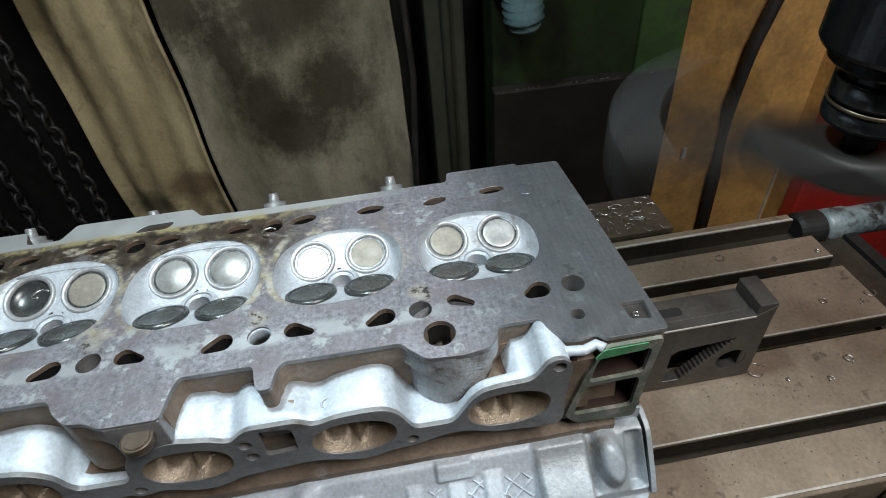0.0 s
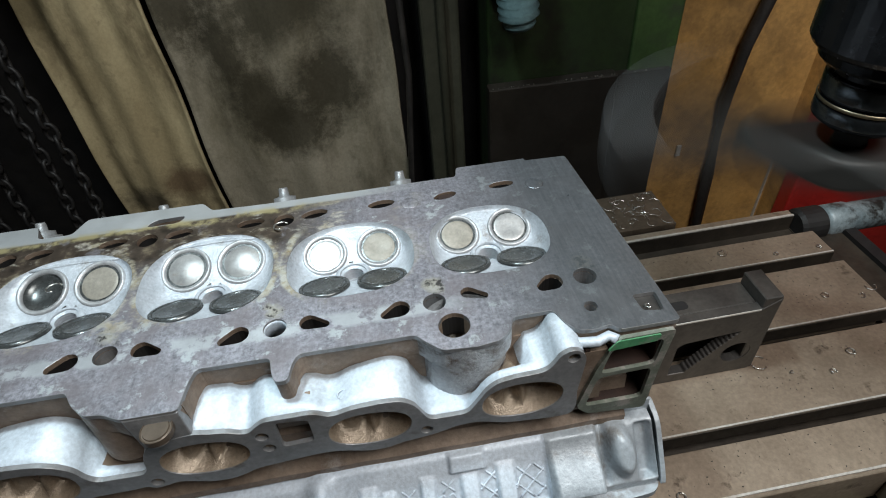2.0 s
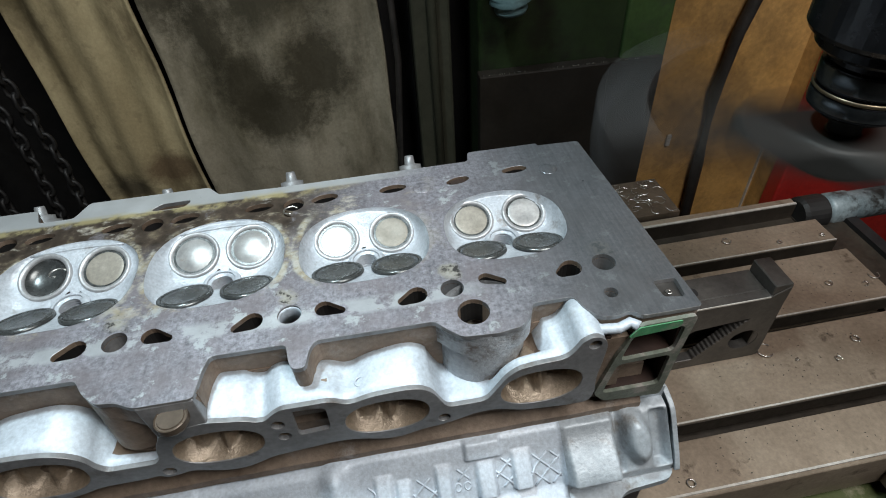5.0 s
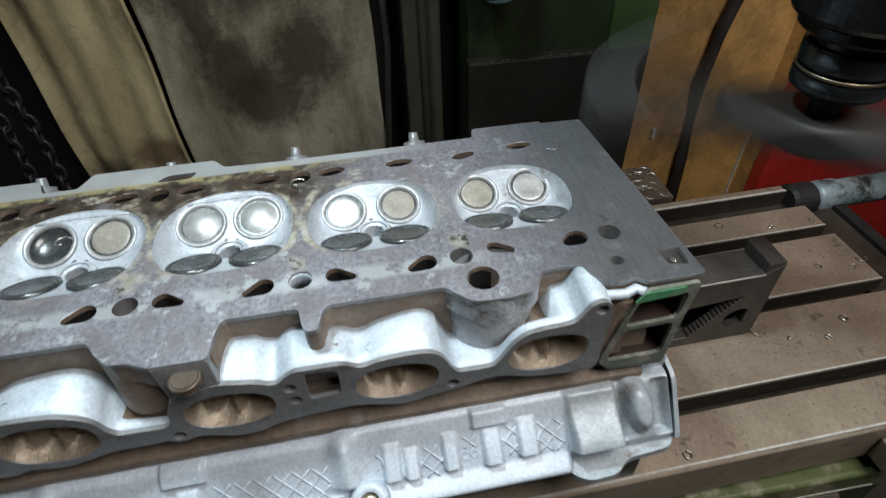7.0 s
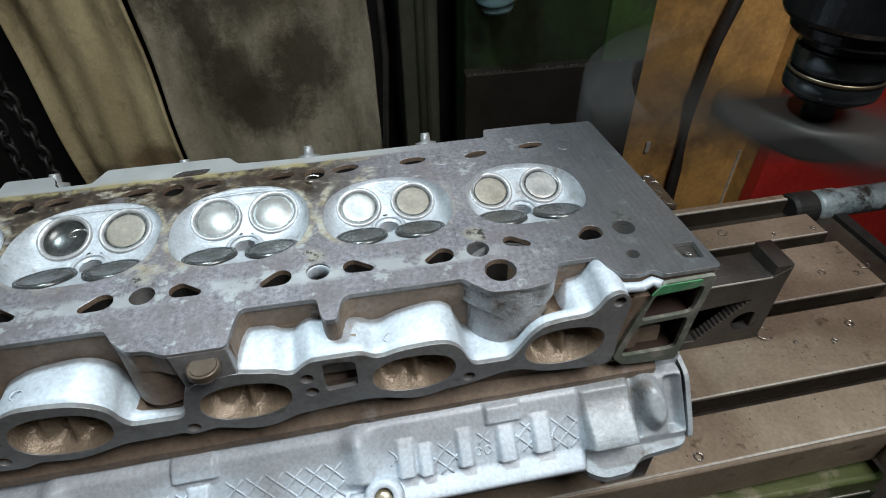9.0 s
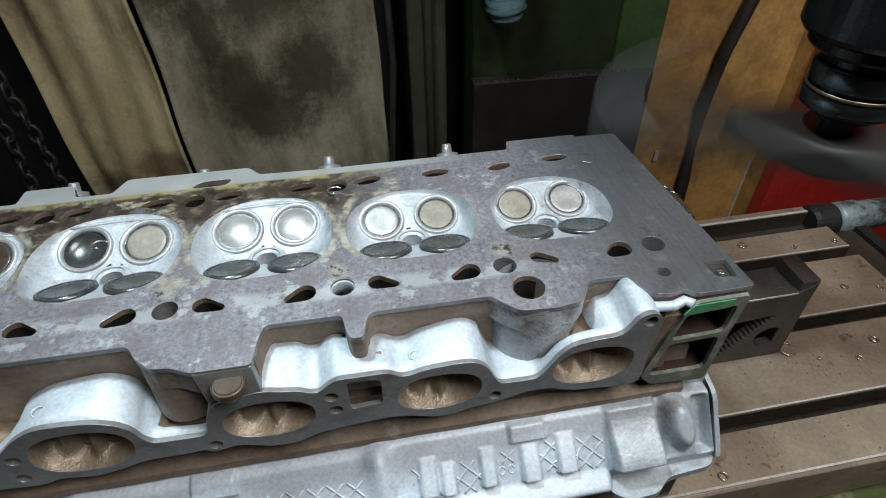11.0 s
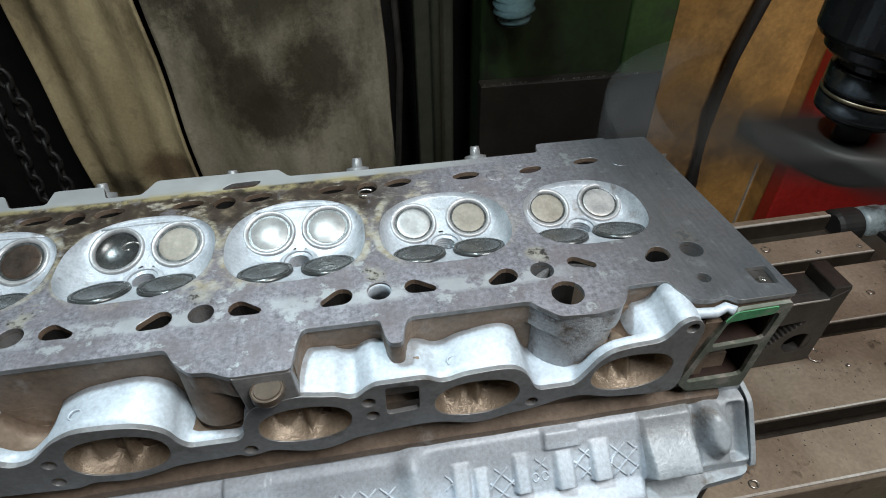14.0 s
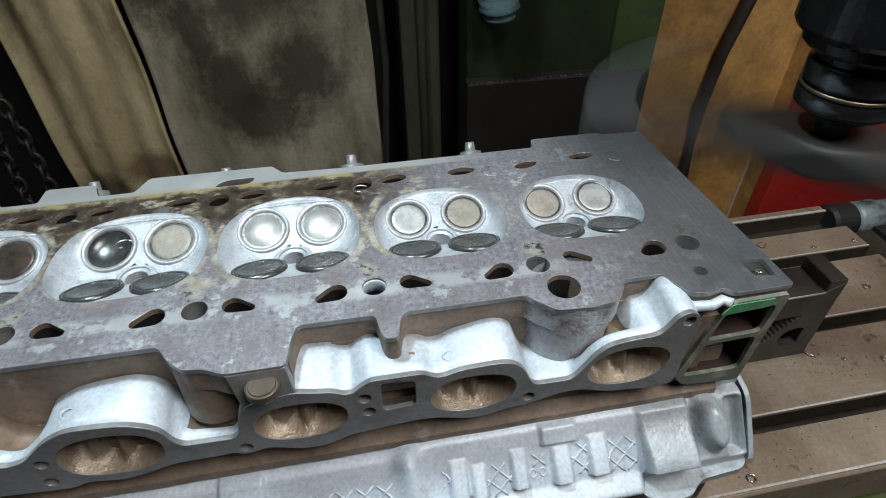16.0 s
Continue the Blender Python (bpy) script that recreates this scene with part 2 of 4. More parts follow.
    c = mix(tree, mix(tree, 1.0, film, ramp(tree, noise_tex(tree, 46, 6, 0.7), [(0.46, (0, 0, 0)), (0.52, (0.8, 0.8, 0.8))]), "MULTIPLY"), c, mix(tree, noise_tex(tree, 120, 4), (0.36, 0.385, 0.41), (0.50, 0.53, 0.55)))
    # cream crust, pitted black, beside the near bolt holes
    xb = maths("WRAP", maths("ADD", sep.outputs["X"], 0.1302), 0.0468, -0.0468)
    yb = maths("MULTIPLY", maths("SUBTRACT", sep.outputs["Y"], 0.0530), 0.85)
    near_bolt = maths("SQRT", maths("ADD", maths("MULTIPLY", xb, xb), maths("MULTIPLY", yb, yb)))
    crust = ramp(tree, maths("ADD", maths("MULTIPLY", near_bolt, 30.0), noise_tex(tree, 75, 6, 0.7)), [(0.58, (0.9, 0.9, 0.9)), (0.72, (0, 0, 0))])
    c = mix(tree, crust, c, ramp(tree, noise_tex(tree, 150, 5, 0.7), [(0.40, (0.03, 0.028, 0.024)), (0.47, (0.32, 0.31, 0.27)), (0.65, (0.46, 0.46, 0.42))]))
    # clean outer ledge and a yellow line before it
    ledge = gate(sep.outputs["Y"], 0.1560, 0.1580)
    c = mix(tree, mix(tree, 1.0, ledge, older, "MULTIPLY"), c, mix(tree, noise_tex(tree, 40, 5), (0.30, 0.32, 0.33), (0.47, 0.49, 0.50)))
    line = ramp(tree, maths("ADD", maths("MULTIPLY", sep.outputs["Y"], 4.0), maths("MULTIPLY", noise_tex(tree, 30, 4), 0.06)), [(0.636, (0, 0, 0)), (0.646, (0.9, 0.9, 0.9)), (0.656, (0.9, 0.9, 0.9)), (0.672, (0, 0, 0))])
    c = mix(tree, mix(tree, 1.0, mix(tree, 1.0, line, worn, "MULTIPLY"), old, "MULTIPLY"), c, (0.42, 0.37, 0.2))
    # freshly cut end, smooth and blue-grey, darkened for cutter shadow and dark reflections
    fresh_and_shade = maths("MULTIPLY", gate(sep.outputs["X"], -0.115, -0.045), 0.75)
    c = mix(tree, fresh_and_shade, c, mix(tree, noise_tex(tree, 30, 4), (0.105, 0.125, 0.140), (0.180, 0.203, 0.218)))
    # faint arcs left by the cutter
    xa, ya = maths("SUBTRACT", sep.outputs["X"], 0.095), maths("SUBTRACT", sep.outputs["Y"], 0.100)
    reach = maths("SQRT", maths("ADD", maths("MULTIPLY", xa, xa), maths("MULTIPLY", ya, ya)))
    arcs = maths("ADD", maths("MULTIPLY", maths("SINE", maths("MULTIPLY", reach, 1500.0)), 0.025), 1.0)
    c = mix(tree, fresh_and_shade, c, mix(tree, 1.0, mix(tree, 1.0, c, score, "MULTIPLY"), arcs, "MULTIPLY"))
    # crusty corrosion pits
    pits = ramp(tree, noise_tex(tree, 95, 8, 0.8), [(0.645, (0, 0, 0)), (0.675, (0.9, 0.9, 0.9))])
    c = mix(tree, pits, c, ramp(tree, noise_tex(tree, 300, 3), [(0.4, (0.05, 0.045, 0.04)), (0.6, (0.42, 0.40, 0.33))]))
    link(tree, c, b.inputs["Base Color"])
    gloss = ramp(tree, noise_tex(tree, 60, 5), [(0.3, (0.36,) * 3), (0.7, (0.54,) * 3)])
    link(tree, maths("SUBTRACT", gloss, maths("MULTIPLY", fresh_and_shade, 0.12)), b.inputs["Roughness"])
    link(tree, maths("ADD", maths("MULTIPLY", fresh_and_shade, 0.30), 0.45), b.inputs["Metallic"])
    bump(tree, b, noise_tex(tree, 240, 4, 0.6, (5.0, 0.7, 1.0)), 0.18, 0.0003)
    return m


DECKMAT = deck_material()


def cloth_material(name, dark, light, stain, blobs, wide):
    """Oily canvas: soft patches, drips, soaked and shadowed areas (x, z, half width, half height, colour)."""
    m, tree, b = nodes_of(name)
    c = ramp(tree, noise_tex(tree, 7.0, 7, 0.68, (1.6, 1.0, 0.7)), [(0.36, dark), (0.64, light)])
    s = ramp(tree, noise_tex(tree, 9.0, 7, 0.7, (1.6, 1.0, 0.6)), [(0.52, (0, 0, 0)), (0.70, (wide, wide, wide))])
    c = mix(tree, s, c, stain)
    co = tree.nodes.new("ShaderNodeTexCoord")
    for x, z, rx, rz, colour in blobs:
        mp = tree.nodes.new("ShaderNodeMapping")
        mp.inputs["Scale"].default_value = (1 / rx, 0.0, 1 / rz)
        mp.inputs["Location"].default_value = (-x / rx, 0.0, -z / rz)
        link(tree, co.outputs["Object"], mp.inputs[0])
        ln = tree.nodes.new("ShaderNodeVectorMath")
        ln.operation = "LENGTH"
        link(tree, mp.outputs[0], ln.inputs[0])
        add = tree.nodes.new("ShaderNodeMath")
        add.operation = "ADD"
        link(tree, ln.outputs["Value"], add.inputs[0])
        link(tree, noise_tex(tree, 9.0, 9, 0.82), add.inputs[1])
        c = mix(tree, ramp(tree, add.outputs[0], [(0.0, (0.95, 0.95, 0.95)), (0.72, (0.85, 0.85, 0.85)), (1.0, (0.0, 0.0, 0.0))]), c, colour)
    c = mix(tree, ramp(tree, noise_tex(tree, 45, 6), [(0.58, (0, 0, 0)), (0.72, (0.45, 0.45, 0.45))]), c, stain)
    c = mix(tree, 1.0, c, ramp(tree, noise_tex(tree, 260, 4), [(0.3, (0.88, 0.88, 0.88)), (0.7, (1.08, 1.08, 1.08))]), "MULTIPLY")
    link(tree, c, b.inputs["Base Color"])
    b.inputs["Roughness"].default_value = 0.85
    b.inputs["Specular IOR Level"].default_value = 0.2
    bump(tree, b, noise_tex(tree, 22, 6, 0.6, (1.6, 1.0, 0.7)), 0.45, 0.006)
    return m


CLOTH_WARM = cloth_material("oily_yellowed_canvas", (0.27, 0.218, 0.122), (0.44, 0.37, 0.22), (0.105, 0.078, 0.044), [(-0.428, 0.900, 0.085, 0.060, (0.115, 0.076, 0.043)), (-0.500, 0.875, 0.10, 0.06, (0.06, 0.05, 0.034)), (-0.52, 1.15, 0.06, 0.10, (0.12, 0.095, 0.05))], 0.8)
# one dark tone for oil stains and the painted diagonal shadows of the curtain
OIL_AND_SHADOW = (0.034, 0.029, 0.017)
CLOTH_GREY = cloth_material("oily_grey_canvas", (0.18, 0.158, 0.108), (0.32, 0.285, 0.215), (0.075, 0.065, 0.042), [(-0.365, 1.14, 0.085, 0.15, OIL_AND_SHADOW), (-0.325, 1.065, 0.10, 0.15, OIL_AND_SHADOW), (-0.300, 1.005, 0.10, 0.14, OIL_AND_SHADOW), (-0.262, 0.960, 0.13, 0.11, OIL_AND_SHADOW), (-0.205, 1.015, 0.15, 0.16, OIL_AND_SHADOW), (-0.245, 1.12, 0.22, 0.17, (0.045, 0.040, 0.025))], 0.7)


# ---- mesh helpers ----
def part(name, bm, material, parent=None, label="", smooth=False):
    me = bpy.data.meshes.new(name)
    bmesh.ops.recalc_face_normals(bm, faces=bm.faces)
    bm.to_mesh(me)
    bm.free()
    me.materials.append(material)
    if smooth:
        for p in me.polygons:
            p.use_smooth = True
    ob = new(name, me)
    if parent:
        ob.parent = parent
    if label:
        tagged(ob, label)
    return ob


def soft_edges(ob, width=0.001, segments=2, angle=35):
    mod = ob.modifiers.new("bevel", "BEVEL")
    mod.width, mod.segments, mod.limit_method, mod.angle_limit = width, segments, "ANGLE", radians(angle)
    mod.harden_normals = False
    return ob


def empty(name, m, label, category, group="", kind=""):
    e = new(name)
    e.empty_display_size = 0.05
    e.matrix_basis = m
    return tagged(e, label, category, group, kind)


def add_box(bm, x0, x1, y0, y1, z0, z1):
    v = [bm.verts.new((x, y, z)) for x in (x0, x1) for y in (y0, y1) for z in (z0, z1)]
    for f in ((0, 1, 3, 2), (4, 6, 7, 5), (0, 4, 5, 1), (2, 3, 7, 6), (0, 2, 6, 4), (1, 5, 7, 3)):
        bm.faces.new([v[i] for i in f])
    return v


def box(*a):
    bm = bmesh.new()
    add_box(bm, *a)
    return bm


def lathe(profile, sides=40, m=Matrix(), closed=False, bm=None):
    """profile: (radius, height) pairs turned about the local z axis, then moved by m."""
    bm = bm or bmesh.new()
    rings = []
    for r, z in profile:
        if r < 1e-6:
            rings.append([bm.verts.new(m @ Vector((0, 0, z)))])
        else:
            rings.append([bm.verts.new(m @ Vector((r * math.cos(2 * math.pi * i / sides), r * math.sin(2 * math.pi * i / sides), z))) for i in range(sides)])
    pairs = list(zip(rings, rings[1:]))
    if closed:
        pairs.append((rings[-1], rings[0]))
    for a, b in pairs:
        for i in range(sides):
            j = (i + 1) % sides
            if len(a) == 1 and len(b) > 1:
                bm.faces.new((a[0], b[i], b[j]))
            elif len(b) == 1 and len(a) > 1:
                bm.faces.new((a[i], a[j], b[0]))
            elif len(a) > 1:
                bm.faces.new((a[i], a[j], b[j], b[i]))
    return bm


def plate(outer, holes, z0, z1, axis="z", bm=None):
    """A plate with through holes; outlines are (u, v) pairs in metres. axis z: u, v are x, y; axis y: x, z."""
    bm = bm or bmesh.new()
    put = (lambda u, v, w: (u, v, w)) if axis == "z" else (lambda u, v, w: (u, w, v))
    edges, loops = [], []
    for loop in [outer] + holes:
        vs = [bm.verts.new(put(u, v, z1)) for u, v in loop]
        edges += [bm.edges.new((vs[i], vs[(i + 1) % len(vs)])) for i in range(len(vs))]
        loops.append(vs)
    filled = bmesh.ops.triangle_fill(bm, use_beauty=True, edges=edges, normal=put(0, 0, 1))
    faces = [f for f in filled["geom"] if isinstance(f, bmesh.types.BMFace)]
    twin = {v: bm.verts.new(put(*((v.co.x, v.co.y) if axis == "z" else (v.co.x, v.co.z)), z0)) for vs in loops for v in vs}
    for f in faces:
        bm.faces.new([twin[v] for v in reversed(f.verts)])
    for vs in loops:
        for i in range(len(vs)):
            a, b = vs[i], vs[(i + 1) % len(vs)]
            bm.faces.new((a, b, twin[b], twin[a]))
    return bm


def rounded(pts, r=0.004, n=4):
    """Rounds the corners of an outline."""
    out = []
    k = len(pts)
    for i in range(k):
        p, a, b = Vector(pts[i]), Vector(pts[i - 1]), Vector(pts[(i + 1) % k])
        da, db = (a - p), (b - p)
        d = min(r, da.length * 0.45, db.length * 0.45)
        s, e = p + da.normalized() * d, p + db.normalized() * d
        for j in range(n + 1):
            t = j / n
            q = s * (1 - t) ** 2 + p * 2 * t * (1 - t) + e * t * t
            out.append((q.x, q.y))
    return out


def ellipse(x, y, rx, ry=None, turn=0.0, n=24):
    ry = ry or rx
    c, s = math.cos(radians(turn)), math.sin(radians(turn))
    return [(x + rx * math.cos(a) * c - ry * math.sin(a) * s, y + rx * math.cos(a) * s + ry * math.sin(a) * c) for a in (2 * math.pi * i / n for i in range(n))]


def tube(points, radius, sides=10, bm=None, ends=True):
    bm = bm or bmesh.new()
    pts = [Vector(p) for p in points]
    rings = []
    for i, p in enumerate(pts):
        d = (pts[min(i + 1, len(pts) - 1)] - pts[max(i - 1, 0)]).normalized()
        q = d.to_track_quat("Z", "Y")
        r = radius[i] if isinstance(radius, (list, tuple)) else radius
        rings.append([bm.verts.new(p + q @ Vector((r * math.cos(2 * math.pi * k / sides), r * math.sin(2 * math.pi * k / sides), 0))) for k in range(sides)])
    for a, b in zip(rings, rings[1:]):
        for k in range(sides):
            bm.faces.new((a[k], a[(k + 1) % sides], b[(k + 1) % sides], b[k]))
    if ends:
        bm.faces.new(rings[0])
        bm.faces.new(rings[-1])
    return bm


def strip(profile, x0, x1, steps=1, bm=None, closed=True, wobble=None):
    """A (y, z) profile carried along x."""
    bm = bm or bmesh.new()
    rows = []
    for i in range(steps + 1):
        x = x0 + (x1 - x0) * i / steps
        rows.append([bm.verts.new((x, y, z)) for y, z in (wobble(x, profile) if wobble else profile)])
    n = len(profile)
    for a, b in zip(rows, rows[1:]):
        for k in range(n if closed else n - 1):
            bm.faces.new((a[k], a[(k + 1) % n], b[(k + 1) % n], b[k]))
    if closed:
        for row in (rows[0], rows[-1]):
            bm.faces.new(row)
    return bm


SLIDERS = []


def on_table(ob, m):
    """Things that ride on the table: their pose at the start, carried along by the feed."""
    SLIDERS.append((ob, m))
    ob.matrix_basis = m
    return ob


# ---- room ----
def structure(name, bm, material, label, category):
    ob = part(name, bm, material)
    return tagged(ob, label, category, kind="structure")


structure("floor", box(-2.2, 2.2, -2.0, 1.6, -0.1, 0.0), CONCRETE, "oil-darkened concrete workshop floor", "floor")
structure("wall_north", box(-2.2, 2.2, 1.5, 1.6, 0.0, 2.9), PLASTER, "dim plastered workshop wall", "wall")
structure("wall_south", box(-2.2, 2.2, -2.0, -1.9, 0.0, 2.9), PLASTER, "dim plastered workshop wall", "wall")
structure("wall_west", box(-2.3, -2.2, -2.0, 1.6, 0.0, 2.9), PLASTER, "dim plastered workshop wall", "wall")
structure("wall_east", box(2.2, 2.3, -2.0, 1.6, 0.0, 2.9), PLASTER, "dim plastered workshop wall", "wall")
structure("ceiling", box(-2.3, 2.3, -2.0, 1.6, 2.9, 3.0), PLASTER, "dim plastered workshop ceiling", "ceiling")


# ---- milling table ----
def make_table():
    t = empty("milling_table", Matrix(), "oily brown steel milling table with T-slots, strewn with swarf", "machine table")
    on_table(t, pose(0, 0, TOP, 0, 0, 1.72))
    x0, x1 = -0.95, 0.318
    # table body: T-slots cut into one casting, coolant gutter along the far side
    prof = [(-0.025, -0.050), (-0.025, 0.0)]
    for a, b in ((0.0152, 0.0292), (0.0996, 0.1142), (0.184, 0.1985)):
        prof += [(a, 0.0), (a, -0.017), (a - 0.006, -0.017), (a - 0.006, -0.030), (b + 0.006, -0.030), (b + 0.006, -0.017), (b, -0.017), (b, 0.0)]
    prof += [(0.234, 0.0), (0.234, -0.024), (0.266, -0.024), (0.266, -0.003), (0.277, -0.003), (0.277, -0.050)]
    body = part("table_body", strip(prof, x0, x1), TABLE, t)
    soft_edges(body, 0.0008, 2, 40)
    # near-black far walls and floors inside the slots
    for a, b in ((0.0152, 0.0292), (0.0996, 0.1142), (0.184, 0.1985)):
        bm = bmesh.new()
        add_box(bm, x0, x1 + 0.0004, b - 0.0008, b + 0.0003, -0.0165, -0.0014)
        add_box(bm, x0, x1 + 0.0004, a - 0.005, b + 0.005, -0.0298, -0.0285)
        part("slot_lining", bm, SLOT, t, "near-black T-slot lining")
        part("slot_edge", box(x0, x1, b + 0.0001, b + 0.0016, -0.001, 0.0003), EDGE, t, "bright worn edge of a T-slot")
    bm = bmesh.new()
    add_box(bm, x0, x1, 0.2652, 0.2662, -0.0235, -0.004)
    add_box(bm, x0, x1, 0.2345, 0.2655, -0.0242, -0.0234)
    part("gutter_lining", bm, SLOT, t, "near-black coolant gutter lining")
    part("slot_edge", box(x0, x1, 0.2655, 0.2685, -0.0035, -0.0022), EDGE, t, "bright worn gutter lip")
    part("slot_edge", box(x0, x1, -0.0258, -0.0240, -0.001, 0.0003), EDGE, t, "bright worn front edge of the table")
    # front apron with its lower ledge
    apron = part("apron", strip([(-0.0252, -0.0015), (-0.028, -0.004), (-0.028, -0.0500), (-0.0262, -0.0520), (-0.0225, -0.0525), (-0.0225, -0.0600), (-0.02, -0.0600), (-0.02, -0.0015)], x0, x1), TABLE, t)
    soft_edges(apron, 0.001, 2)
    soft_edges(part("stop_dog", box(0.2050, 0.2520, -0.0480, -0.0283, -0.0450, -0.0180), BLOCK, t, "oily steel stop dog on the table's front"), 0.002, 2)
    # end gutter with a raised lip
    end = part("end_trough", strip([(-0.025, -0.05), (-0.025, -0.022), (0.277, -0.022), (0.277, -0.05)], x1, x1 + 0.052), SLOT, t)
    part("end_lip", box(x1 + 0.052, x1 + 0.066, -0.025, 0.277, -0.05, -0.016), BLACK, t)
    # the slots run out into a dark cross channel at the table's end
    part("end_corner", lathe([(0, 0.0), (0.017, 0.0), (0.0205, 0.004), (0.0205, 0.030), (0.016, 0.034), (0, 0.034)], 24, pose(x1 + 0.001, 0.262, -0.016, 0, 90, 0)), BLACK, t, "black greasy corner block")
    rod = lathe([(0.0, 0.0), (0.017, 0.001), (0.0195, 0.006), (0.0195, 0.03), (0.0175, 0.034), (0.0175, 0.34), (0, 0.34)], 28, pose(x1 + 0.034, 0.262, -0.016, 0, 90, 0))
    part("traverse_housing", rod, BLUE, t, "round housing in chipped blue-grey paint", smooth=True)
    return t


table = make_table()

# fixed saddle and column foot below the table
saddle = empty("machine_saddle", pose(0, 0, 0), "green painted machine saddle and knee under the table", "machine base")
sd = part("saddle_way", strip([(-0.0335, 0.8120), (-0.0335, 0.8370), (-0.0310, 0.8395), (0.26, 0.8395), (0.26, 0.80), (-0.0300, 0.80)], -0.5, 0.265), SADDLE, saddle)
soft_edges(sd, 0.0015, 2)
soft_edges(part("lower_way", strip([(-0.0380, 0.770), (-0.0380, 0.8020), (-0.0340, 0.8060), (0.0, 0.8060), (0.0, 0.770)], -0.5, 0.235), BLOCK, saddle, "oily brown lower way"), 0.0015, 2)
part("way_edge", box(-0.5, 0.262, -0.0342, -0.0332, 0.8125, 0.8150), EDGE, saddle, "bright worn edge of the way")
part("knee", box(-0.28, 0.28, -0.03, 0.25, 0.0, 0.80), GREEN_DARK, saddle)


soft_edges(part("lock_knob", lathe([(0, 0.020), (0.008, 0.020), (0.0095, 0.018), (0.0095, 0.006), (0.006, 0.004), (0.006, -0.004)], 20, pose(0.150, -0.039, 0.790, 90, 0, 0)), BLACK, saddle, "black greasy lock knob"), 0.0008, 2)
soft_edges(part("yellow_plate", box(0.180, 0.222, -0.0420, -0.0382, 0.775, 0.800), YELLOW, saddle, "chipped yellow painted plate"), 0.001, 2)


# ---- cylinder head ----
CENTRES = [-0.0870, -0.1774, -0.2692, -0.3614, -0.4530, -0.5445]
CY = 0.0945
SLOPE = math.tan(radians(22))
RIDGE = 0.093


def chamber_size(cx):
    """Middle, half depth and half width of a chamber; the older ones keep a ledge on the far side."""
    if cx < -0.2:
        return 0.0965, 0.0385, 0.0420 if cx > -0.3 else 0.0442
    return (0.0912, 0.0330, 0.0388) if cx > -0.1 else (0.0922, 0.0342, 0.0408)


def chamber_outline(cx, n=64):
    out = []
    cy, ry, rx = chamber_size(cx)
    for i in range(n):
        a = 2 * math.pi * i / n
        c, s = math.cos(a), math.sin(a)
        p = 2.7 if s < 0 else 2.25
        r = (abs(c) ** p + abs(s) ** p) ** (-1 / p)
        out.append((cx + rx * r * c, cy + ry * r * s))
    return out


def roof(y):
    return max(0.0014, 0.0155 - SLOPE * abs(y - RIDGE))


def chamber_mesh(cx, open_port=False):
    bm = bmesh.new()
    edge = chamber_outline(cx)
    cy, ry, rx = chamber_size(cx)
    n, rings = len(edge), 20
    rows = []
    for k in range(rings):
        f = 1 - (k / rings) ** 1.4
        row = []
        for x, y in edge:
            px, py = cx + (x - cx) * f, cy + (y - cy) * f
            wall = (1 - f) * (0.060 if ry > 0.036 else 0.085) * (1.1 * ((x - cx) / rx) ** 2 + 6.0 * ((y - cy) / ry) ** 2)
            d = roof(py)
            z = -(wall * d / (wall ** 2.2 + d ** 2.2) ** (1 / 2.2)) if wall > 0 else 0
            row.append(bm.verts.new((px, py, z)))
        rows.append(row)
    mid = bm.verts.new((cx, cy, -roof(cy)))
    for a, b in zip(rows, rows[1:]):
        for i in range(n):
            j = (i + 1) % n
            bm.faces.new((a[i], a[j], b[j], b[i]))
    for i in range(n):
        bm.faces.new((rows[-1][i], rows[-1][(i + 1) % n], mid))
    gone = []
    for f in bm.faces:
        c = f.calc_center_median()
        if (c.x - cx + 0.0005) ** 2 + (c.y - 0.0905) ** 2 < 0.0098 ** 2 or (open_port and (c.x - cx + 0.0182) ** 2 + (c.y - 0.1122) ** 2 < 0.0144 ** 2):
            gone.append(f)
    bmesh.ops.delete(bm, geom=gone, context="FACES")
    return bm


def drop(x0, y0, r0, x1, y1, r1, n=9):
    """A water hole: one round end larger than the other, joined by straight flanks."""
    a = math.atan2(y1 - y0, x1 - x0)
    w = math.acos((r0 - r1) / math.hypot(x1 - x0, y1 - y0))
    big = [a + w + (2 * math.pi - 2 * w) * i / n for i in range(n + 1)]
    small = [a - w + 2 * w * i / n for i in range(n + 1)]
    return [(x0 + r0 * math.cos(t), y0 + r0 * math.sin(t)) for t in big] + [(x1 + r1 * math.cos(t), y1 + r1 * math.sin(t)) for t in small]


COLUMNS = [-0.1302, -0.2226, -0.3168, -0.4110, -0.5040]
BOLTS = [(x, 0.0412) for x in COLUMNS] + [(-0.0390, 0.0428), (-0.0440, 0.0190), (-0.1218, 0.0215)]


